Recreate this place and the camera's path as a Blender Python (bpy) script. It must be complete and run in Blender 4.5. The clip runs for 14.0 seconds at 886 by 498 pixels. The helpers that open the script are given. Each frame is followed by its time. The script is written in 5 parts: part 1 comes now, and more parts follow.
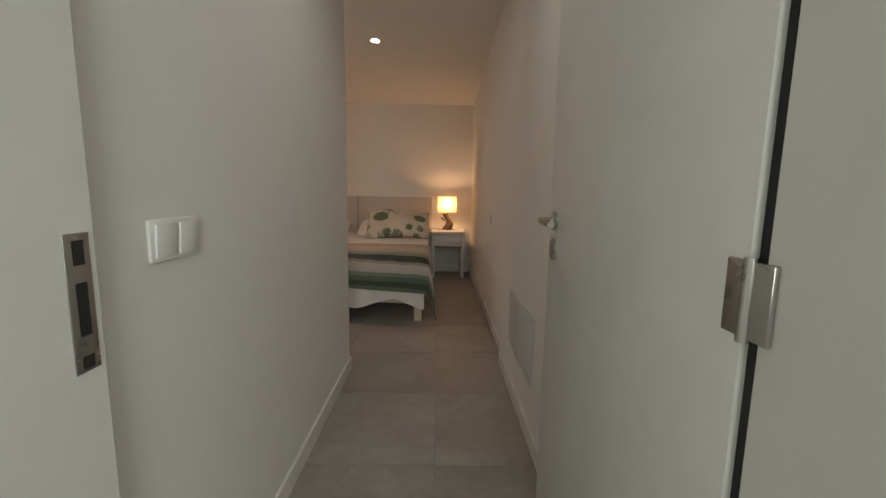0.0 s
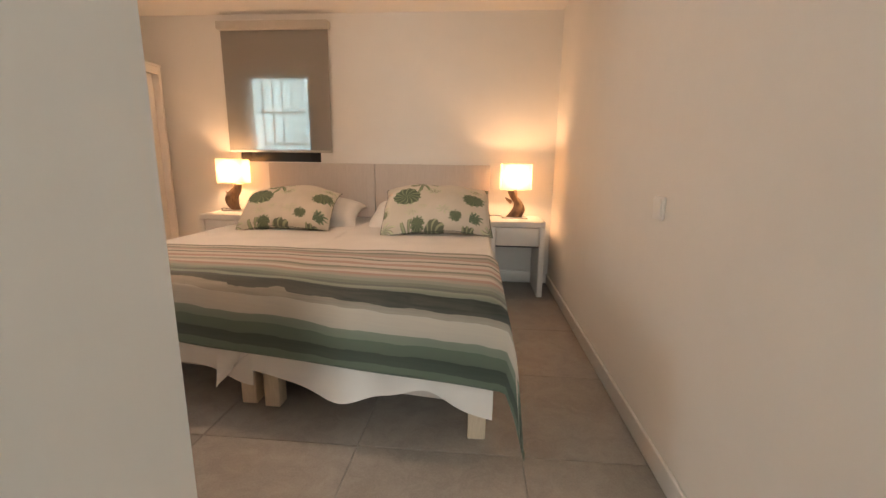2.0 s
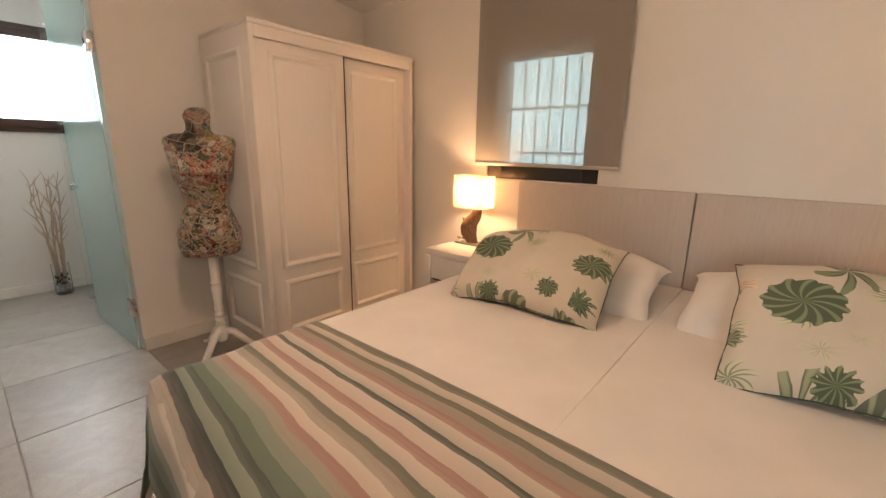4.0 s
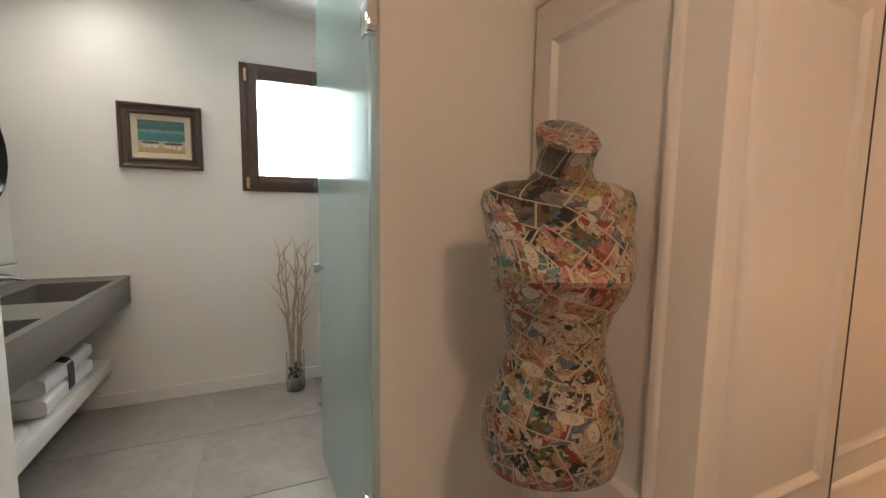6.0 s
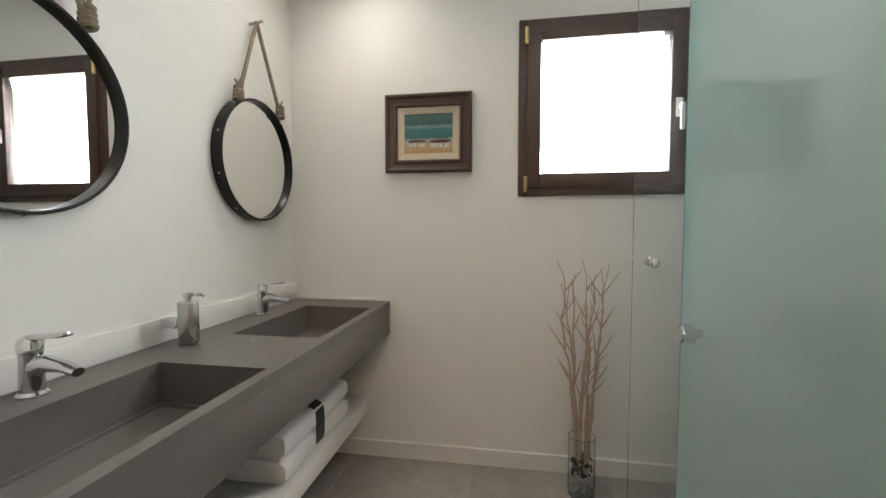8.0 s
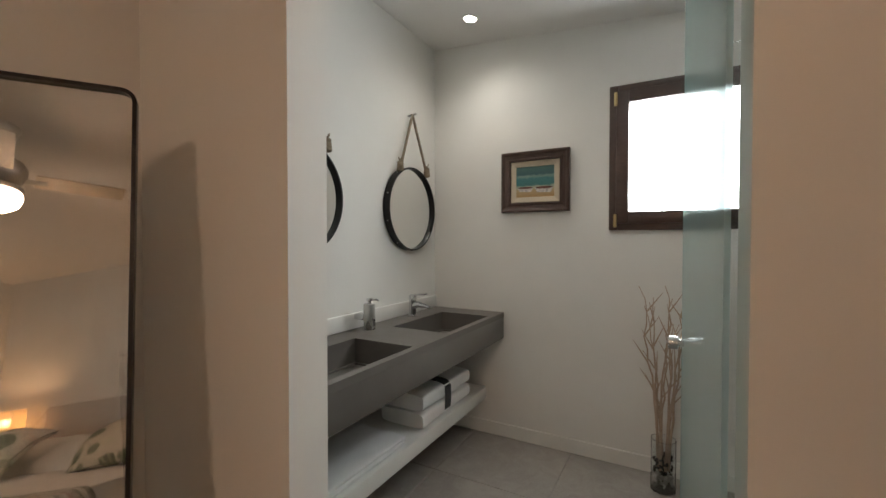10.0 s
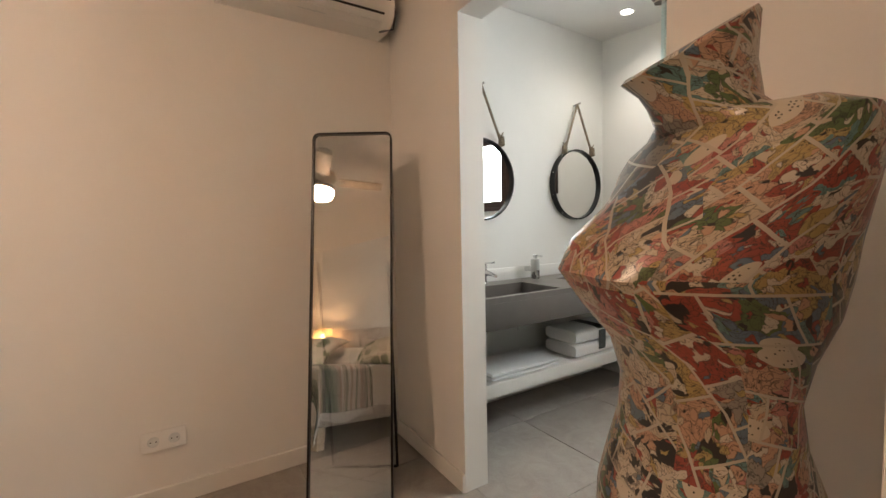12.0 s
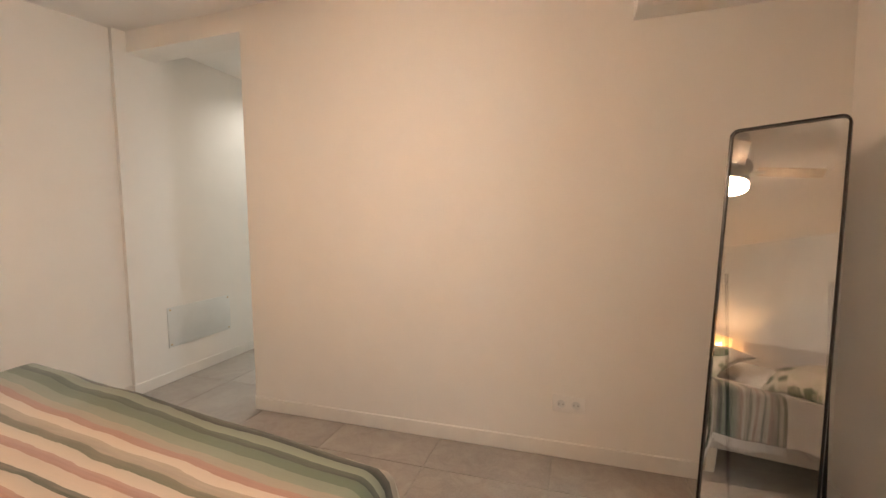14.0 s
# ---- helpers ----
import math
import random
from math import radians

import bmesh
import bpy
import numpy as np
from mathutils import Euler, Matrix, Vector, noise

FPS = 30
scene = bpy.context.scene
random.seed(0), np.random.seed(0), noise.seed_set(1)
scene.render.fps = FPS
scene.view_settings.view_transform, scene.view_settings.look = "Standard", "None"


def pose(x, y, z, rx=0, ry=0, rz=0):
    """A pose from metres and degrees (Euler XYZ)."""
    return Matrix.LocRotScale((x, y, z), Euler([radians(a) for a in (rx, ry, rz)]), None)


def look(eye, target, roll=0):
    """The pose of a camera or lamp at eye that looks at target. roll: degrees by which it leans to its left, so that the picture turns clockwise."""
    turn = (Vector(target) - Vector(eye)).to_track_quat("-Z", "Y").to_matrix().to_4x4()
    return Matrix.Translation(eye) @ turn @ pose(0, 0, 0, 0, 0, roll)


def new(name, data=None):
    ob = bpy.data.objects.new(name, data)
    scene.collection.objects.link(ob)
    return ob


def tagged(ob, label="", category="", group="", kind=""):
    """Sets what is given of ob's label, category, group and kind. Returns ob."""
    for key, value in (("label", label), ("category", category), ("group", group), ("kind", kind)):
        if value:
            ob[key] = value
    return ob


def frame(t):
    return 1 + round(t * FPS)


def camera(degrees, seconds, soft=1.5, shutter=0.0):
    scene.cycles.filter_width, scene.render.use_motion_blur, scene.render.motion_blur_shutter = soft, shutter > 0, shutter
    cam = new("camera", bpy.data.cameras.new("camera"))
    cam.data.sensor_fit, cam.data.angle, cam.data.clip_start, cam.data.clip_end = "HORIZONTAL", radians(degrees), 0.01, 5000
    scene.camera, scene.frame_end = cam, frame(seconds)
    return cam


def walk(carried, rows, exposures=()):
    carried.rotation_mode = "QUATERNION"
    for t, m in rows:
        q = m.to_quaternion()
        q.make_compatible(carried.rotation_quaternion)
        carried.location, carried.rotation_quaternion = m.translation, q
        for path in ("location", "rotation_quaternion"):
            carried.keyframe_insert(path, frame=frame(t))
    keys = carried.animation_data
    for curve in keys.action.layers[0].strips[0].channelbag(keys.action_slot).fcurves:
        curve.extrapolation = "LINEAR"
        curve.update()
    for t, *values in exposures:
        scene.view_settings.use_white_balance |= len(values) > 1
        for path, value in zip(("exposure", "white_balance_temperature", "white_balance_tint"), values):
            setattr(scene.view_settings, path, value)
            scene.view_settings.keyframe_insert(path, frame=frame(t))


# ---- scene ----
cam = camera(93.8, 14.0, shutter=0.0)
PATH = [
    (0, (0.453, 1.825, 1.111), (0.48, 3.805, 0.833), 0.9),
    (0.5, (0.421, 2.397, 1.084), (0.408, 4.378, 0.811), 0.3),
    (1, (0.38, 2.909, 1.074), (0.335, 4.887, 0.781), 0.8),
    (1.5, (0.345, 3.428, 1.075), (0.244, 5.388, 0.689), 0.4),
    (2, (0.271, 3.859, 1.022), (0.11, 5.812, 0.623), 0.8),
    (2.2, (0.247, 3.985, 1.03), (0.02, 5.93, 0.61), 0.8),
    (4.3, (-0.506, 5.294, 1.204), (-1.899, 6.666, 0.783), 1.1),
    (4.5, (-0.685, 5.346, 1.182), (-2.16, 6.641, 0.798), 1.2),
    (5, (-1.098, 5.411, 1.199), (-2.728, 6.522, 0.87), 1.0),
    (5.5, (-1.545, 5.446, 1.199), (-3.259, 6.442, 0.94), 0.8),
    (6, (-1.969, 5.471, 1.201), (-3.789, 6.275, 0.996), 0.8),
    (6.5, (-2.303, 5.404, 1.185), (-4.186, 6.047, 0.989), 0.7),
    (7, (-2.595, 5.384, 1.14), (-4.555, 5.754, 0.988), 0.4),
    (7.5, (-2.821, 5.379, 1.152), (-4.816, 5.385, 1.007), 0.5),
    (8, (-2.940, 5.347, 1.136), (-4.892, 5.03, 1.034), -0.0),
    (8.2, (-2.937, 5.351, 1.133), (-4.867, 4.913, 1.057), -0.0),
    (10.5, (-2.294, 5.879, 1.232), (-3.928, 4.727, 1.179), -0.3),
    (11, (-2.193, 6.079, 1.216), (-3.654, 4.715, 1.148), -0.6),
    (11.5, (-2.125, 6.205, 1.204), (-3.466, 4.724, 1.107), -0.6),
    (12, (-2.117, 6.327, 1.132), (-3.184, 4.639, 1.023), -1.1),
    (12.5, (-2.047, 6.356, 1.167), (-2.765, 4.495, 1.026), -0.5),
    (13, (-1.994, 6.379, 1.165), (-2.316, 4.41, 1.024), -0.5),
    (13.5, (-2.105, 6.396, 1.235), (-1.874, 4.419, 1.046), -0.8),
    (14, (-2.055, 6.408, 1.217), (-1.439, 4.511, 1.069), -0.7),
]
walk(cam, [(t, look(eye, target, roll)) for t, eye, target, roll in PATH], [(0, -1.3), (0.5, -1.25), (1.0, -0.9), (1.5, -0.45), (2.0, -0.18), (4.3, -0.2), (5, -0.27), (6.0, -0.3), (6.5, -0.12), (7.0, -0.08), (7.5, -0.08), (8.2, -0.45), (10.4, -0.82), (11, -0.34), (12, -0.15), (13, -0.08), (14, 0.12)])

# ---------------------------------------------------------------- world and large lights
world = bpy.data.worlds.new("world")
scene.world = world
world.use_nodes = True
_wn = world.node_tree
_bg = _wn.nodes["Background"]
_sky = _wn.nodes.new("ShaderNodeTexSky")
_sky.sky_type = "NISHITA"
_sky.sun_disc = False
_sky.sun_elevation, _sky.sun_rotation = radians(42), radians(200)
_wn.links.new(_sky.outputs[0], _bg.inputs[0])
_bg.inputs[1].default_value = 0.10


def lamp(name, kind, place, watts, colour, size=0.1, target=None, size_y=None, spot=None):
    data = bpy.data.lights.new(name, kind)
    data.energy, data.color = watts, colour
    ob = new(name, data)
    ob.matrix_world = look(place, target) if target else Matrix.Translation(place)
    if kind == "AREA":
        data.size = size
        if size_y:
            data.shape, data.size_y = "RECTANGLE", size_y
    elif kind == "SUN":
        data.angle = radians(0.5)
    else:
        data.shadow_soft_size = size
    if spot:
        data.spot_size, data.spot_blend = radians(spot), 1.0
    return ob


WARM, AMBER, WHITE, DAY = (1.0, 0.67, 0.45), (1.0, 0.55, 0.27), (1.0, 0.95, 0.86), (0.92, 0.97, 1.0)
FAN_AT = Vector((-1.28, 5.63, 0))
sun = lamp("sun", "SUN", (0, 14, 8), 2.5, (1.0, 0.95, 0.88), target=(-3.5, 0, -3))
lamp("window_daylight", "AREA", (-4.95, 5.71, 1.67), 32, DAY, 0.55, (-3.0, 5.6, 1.2), 0.62)
# Added fill from the unseen hall, brightening the corridor from behind.
lamp("hall_fill", "AREA", (0.98, -0.85, 1.7), 132, (0.95, 1.0, 0.97), 1.2, (0.05, 2.5, 1.2), 1.6)
lamp("bath_spot_lamp", "SPOT", (-4.57, 4.68, 2.44), 29, WHITE, 0.12, (-4.45, 4.9, 0), spot=155)
# Second bathroom spot: unseen, added to brighten the room.
lamp("bath_spot_lamp", "SPOT", (-3.85, 5.45, 2.375), 18, WHITE, 0.05, (-3.85, 5.45, 0), spot=150)
lamp("corridor_spot_lamp", "SPOT", (0.40, 3.20, 2.465), 22, (1.0, 0.95, 0.86), 0.04, (0.40, 3.20, 0), spot=150)
lamp("bedroom_spot_lamp", "SPOT", (-0.11, 5.63, 2.36), 8, WARM, 0.04, (-0.11, 5.63, 0), spot=130)
for lx, ly in ((-1.86, 7.365), (0.572, 7.308)):
    lamp("bedside_bulb", "POINT", (lx, ly, 0.94), 19, AMBER, 0.035)


# ---------------------------------------------------------------- materials
class Nodes:
    """A material's node tree, with short calls."""

    def __init__(self, name, colour=(0.8, 0.8, 0.8), rough=0.5, metal=0.0):
        self.mat = bpy.data.materials.new(name)
        self.mat.use_nodes = True
        self.tree = self.mat.node_tree
        self.bsdf = self.tree.nodes["Principled BSDF"]
        self.set(self.bsdf, {"Base Color": (*colour, 1), "Roughness": rough, "Metallic": metal})

    def set(self, node, values):
        for key, value in values.items():
            node.inputs[key].default_value = value
        return node

    def add(self, kind, values=None, **attributes):
        node = self.tree.nodes.new("ShaderNode" + kind)
        for key, value in attributes.items():
            setattr(node, key, value)
        return self.set(node, values or {})

    def link(self, a, b):
        self.tree.links.new(a, b)

    def coords(self, scale=(1, 1, 1), rotate=(0, 0, 0), use="Object"):
        c, m = self.add("TexCoord"), self.add("Mapping", {"Scale": scale, "Rotation": rotate})
        self.link(c.outputs[use], m.inputs[0])
        return m.outputs[0]

    def noise(self, vec, scale, detail=4.0, rough=0.55, distort=0.0):
        n = self.add("TexNoise", {"Scale": scale, "Detail": detail, "Roughness": rough, "Distortion": distort})
        self.link(vec, n.inputs["Vector"])
        return n.outputs[0]

    def ramp(self, fac, stops, constant=False):
        r = self.add("ValToRGB")
        el = r.color_ramp.elements
        while len(el) < len(stops):
            el.new(0.5)
        for e, (p, c) in zip(el, stops):
            e.position, e.color = p, (*c, 1)
        if constant:
            r.color_ramp.interpolation = "CONSTANT"
        self.link(fac, r.inputs[0])
        return r.outputs[0]

    def mix(self, fac, a, b, mode="MIX"):
        m = self.add("MixRGB", blend_type=mode)
        for socket, value in zip(m.inputs, (fac, a, b)):
            if isinstance(value, (int, float)):
                socket.default_value = value
            elif isinstance(value, tuple):
                socket.default_value = (*value, 1)
            else:
                self.link(value, socket)
        return m.outputs[0]

    def math(self, op, a, b=0.0):
        m = self.add("Math", operation=op)
        for socket, value in zip(m.inputs, (a, b)):
            if isinstance(value, (int, float)):
                socket.default_value = value
            else:
                self.link(value, socket)
        return m.outputs[0]

    def colour(self, socket):
        self.link(socket, self.bsdf.inputs["Base Color"])

    def bump(self, height, strength=0.2, distance=0.01):
        b = self.add("Bump", {"Strength": strength, "Distance": distance})
        self.link(height, b.inputs["Height"])
        self.link(b.outputs[0], self.bsdf.inputs["Normal"])

    def rough(self, fac, low, high):
        r = self.add("MapRange", {"To Min": low, "To Max": high})
        self.link(fac, r.inputs[0])
        self.link(r.outputs[0], self.bsdf.inputs["Roughness"])


def plain(name, colour, rough=0.5, metal=0.0, vary=0.06, scale=6.0, bump=0.05, fine=120.0):
    """A painted, plastic or metal surface with faint stains and fine relief."""
    n = Nodes(name, colour, rough, metal)
    v = n.coords()
    a = n.noise(v, scale, 5)
    dark = tuple(c * (1 - 2 * vary) for c in colour)
    n.colour(n.ramp(a, [(0.3, dark), (0.7, colour)]))
    n.rough(a, rough * 0.8, min(1.0, rough * 1.2))
    if bump:
        n.bump(n.noise(v, fine, 3), bump, 0.002)
    return n.mat


def wall_paint(name, colour):
    n = Nodes(name, colour, 0.75)
    v = n.coords()
    big, mid = n.noise(v, 0.9, 3), n.noise(v, 7, 5)
    c = n.mix(0.35, n.ramp(big, [(0.3, tuple(x * 0.94 for x in colour)), (0.7, colour)]),
              n.ramp(mid, [(0.35, tuple(x * 0.95 for x in colour)), (0.65, colour)]))
    n.colour(c)
    n.rough(mid, 0.6, 0.85)
    n.bump(n.mix(0.5, n.noise(v, 3.5, 2), n.noise(v, 60, 4)), 0.12, 0.006)
    return n.mat


def tile_stone():
    n = Nodes("stone_tile", (0.32, 0.29, 0.26), 0.42)
    info = n.add("ObjectInfo")
    geo = n.add("NewGeometry")
    shift = n.add("VectorMath", operation="SCALE")
    n.link(info.outputs["Random"], shift.inputs["Scale"])
    shift.inputs[0].default_value = (37.0, 23.0, 11.0)
    vec = n.add("VectorMath", operation="ADD")
    n.link(geo.outputs["Position"], vec.inputs[0])
    n.link(shift.outputs[0], vec.inputs[1])
    v = vec.outputs[0]
    cloud, streak, grain = n.noise(v, 2.2, 6, 0.6, 0.8), n.noise(v, 9, 6, 0.65, 1.4), n.noise(v, 160, 3)
    base = n.ramp(cloud, [(0.30, (0.25, 0.225, 0.20)), (0.5, (0.315, 0.288, 0.258)), (0.72, (0.40, 0.37, 0.335))])
    c = n.mix(0.35, base, n.ramp(streak, [(0.38, (0.24, 0.215, 0.19)), (0.62, (0.39, 0.36, 0.325))]))
    c = n.mix(0.10, c, n.ramp(grain, [(0.35, (0.15, 0.13, 0.11)), (0.65, (0.5, 0.47, 0.43))]))
    tone = n.add("MapRange", {"To Min": 0.92, "To Max": 1.06})
    n.link(info.outputs["Random"], tone.inputs[0])
    n.colour(n.mix(1.0, c, tone.outputs[0], "MULTIPLY"))
    n.rough(streak, 0.30, 0.52)
    n.bump(n.mix(0.4, streak, grain), 0.08, 0.003)
    return n.mat


def wood(name, dark, light, scale=(3, 3, 40), rough=0.5):
    n = Nodes(name, light, rough)
    v = n.coords(scale)
    a, b = n.noise(v, 1.5, 8, 0.6, 1.5), n.noise(v, 7, 4)
    c = n.mix(0.4, n.ramp(a, [(0.3, dark), (0.7, light)]), n.ramp(b, [(0.35, dark), (0.65, light)]))
    n.colour(c)
    n.rough(a, rough - 0.1, rough + 0.1)
    n.bump(b, 0.2, 0.003)
    return n.mat


def cloth(name, colour, weave=700.0, rough=0.9, vary=0.05):
    n = Nodes(name, colour, rough)
    v = n.coords()
    a = n.noise(v, 4, 4)
    n.colour(n.ramp(a, [(0.3, tuple(c * (1 - 2 * vary) for c in colour)), (0.7, colour)]))
    w = n.add("TexWave", {"Scale": weave / 6.28, "Distortion": 1.0})
    n.link(v, w.inputs[0])
    n.bump(n.mix(0.6, n.noise(v, 9, 4), w.outputs[0]), 0.18, 0.004)
    n.set(n.bsdf, {"Sheen Weight": 0.15})
    return n.mat


def striped_throw():
    """Watercolour stripes that run across the bed."""
    n = Nodes("striped_throw", (0.6, 0.5, 0.42), 0.92)
    uv = n.coords(use="UV")
    sep = n.add("SeparateXYZ")
    n.link(uv, sep.inputs[0])
    wob = n.noise(uv, 3.2, 5)
    along = n.math("ADD", sep.outputs[1], n.math("MULTIPLY", n.math("SUBTRACT", wob, 0.5), 0.048))
    g1, g2, g3 = (0.018, 0.027, 0.023), (0.11, 0.145, 0.11), (0.045, 0.062, 0.05)
    cream, sand, rose = (0.52, 0.47, 0.41), (0.30, 0.27, 0.22), (0.32, 0.195, 0.165)
    sage, olive = (0.20, 0.235, 0.19), (0.13, 0.14, 0.105)
    stops = [(0.0, olive), (0.03, cream), (0.07, olive), (0.095, sand), (0.14, rose), (0.17, cream), (0.215, g3), (0.24, cream), (0.29, rose), (0.325, cream), (0.37, olive),
             (0.40, sand), (0.44, cream), (0.48, rose), (0.51, sand), (0.545, sage), (0.59, g2), (0.64, g3), (0.67, sage), (0.71, g1), (0.755, sand), (0.78, cream), (0.85, sage),
             (0.88, g2), (0.925, g3), (0.965, g2)]
    ramp_a = n.ramp(n.math("MULTIPLY", along, 1.0), stops, True)
    streak = n.add("Mapping", {"Scale": (3, 60, 1)})
    n.link(uv, streak.inputs[0])
    wash = n.noise(streak.outputs[0], 2.0, 6)
    soft = n.ramp(n.math("ADD", along, n.math("MULTIPLY", n.math("SUBTRACT", wash, 0.5), 0.05)), stops)
    c = n.mix(0.22, ramp_a, soft)
    n.colour(n.mix(0.16, c, n.ramp(wash, [(0.3, (0.34, 0.33, 0.30)), (0.7, (0.66, 0.62, 0.55))]), "OVERLAY"))
    v = n.coords()
    n.bump(n.mix(0.5, n.noise(v, 260, 3), n.noise(v, 12, 4)), 0.25, 0.004)
    n.set(n.bsdf, {"Sheen Weight": 0.2})
    return n.mat


def cactus_print():
    """Cream cotton printed with round ribbed cacti and spiky fronds in green, brown and a little rose."""
    n = Nodes("cactus_print", (0.62, 0.55, 0.45), 0.9)
    v = n.coords((1, 1, 0.0))

    def motif(scale, stretch, turn, ribs, low, high, tones, keep):
        """One scattered motif: its mask and its colour, with ribs that run out from its heart."""
        m = n.add("Mapping", {"Scale": stretch, "Rotation": (0, 0, turn)})
        n.link(v, m.inputs[0])
        vo = n.add("TexVoronoi", {"Scale": scale, "Randomness": 0.75})
        n.link(m.outputs[0], vo.inputs["Vector"])
        local = n.add("VectorMath", operation="SUBTRACT")
        n.link(m.outputs[0], local.inputs[0])
        n.link(vo.outputs["Position"], local.inputs[1])
        xyz = n.add("SeparateXYZ")
        n.link(local.outputs[0], xyz.inputs[0])
        tone = n.add("SeparateColor")
        n.link(vo.outputs["Color"], tone.inputs[0])
        angle = n.math("ADD", n.math("ARCTAN2", xyz.outputs[1], xyz.outputs[0]), n.math("MULTIPLY", vo.outputs["Distance"], 1.5))
        rib = n.math("SINE", n.math("MULTIPLY", angle, ribs))
        reach = n.math("ADD", low, n.math("MULTIPLY", rib, high))
        size = n.math("MULTIPLY", reach, n.math("ADD", 0.75, n.math("MULTIPLY", tone.outputs[1], 0.5)))
        rough_edge = n.math("MULTIPLY", n.math("SUBTRACT", n.noise(v, 60, 3), 0.5), 0.10)
        gap = n.math("SUBTRACT", n.math("ADD", vo.outputs["Distance"], rough_edge), size)
        mask = n.math("MULTIPLY", n.math("LESS_THAN", gap, 0.0), n.math("LESS_THAN", tone.outputs[2], keep))
        base = n.ramp(tone.outputs[0], tones, True)
        lines = n.ramp(rib, [(0.3, (0.6, 0.6, 0.6)), (0.8, (1.9, 1.8, 1.65))])
        return mask, n.mix(0.75, base, lines, "MULTIPLY")

    ground = n.ramp(n.noise(v, 3.5, 4), [(0.3, (0.54, 0.50, 0.42)), (0.7, (0.63, 0.58, 0.50))])
    greens = [(0.0, (0.13, 0.17, 0.11)), (0.35, (0.20, 0.23, 0.16)), (0.6, (0.17, 0.13, 0.10)), (0.75, (0.11, 0.16, 0.11)), (0.92, (0.40, 0.20, 0.16))]
    pale = [(0.0, (0.33, 0.36, 0.27)), (0.5, (0.26, 0.31, 0.22)), (0.85, (0.46, 0.35, 0.28))]
    far_mask, far = motif(7.0, (1.0, 1.5, 1.0), 0.9, 7.0, 0.30, 0.16, pale, 0.6)
    spike_mask, spike = motif(4.6, (1.25, 0.9, 1.0), 0.3, 6.0, 0.28, 0.17, greens, 0.35)
    ball_mask, ball = motif(5.0, (0.9, 1.15, 1.0), -0.4, 12.0, 0.42, 0.02, greens, 0.7)
    c = n.mix(far_mask, ground, far)
    c = n.mix(spike_mask, c, spike)
    n.colour(n.mix(ball_mask, c, ball))
    o = n.coords()
    n.bump(n.mix(0.5, n.noise(o, 11, 4), n.noise(o, 300, 2)), 0.25, 0.006)
    return n.mat


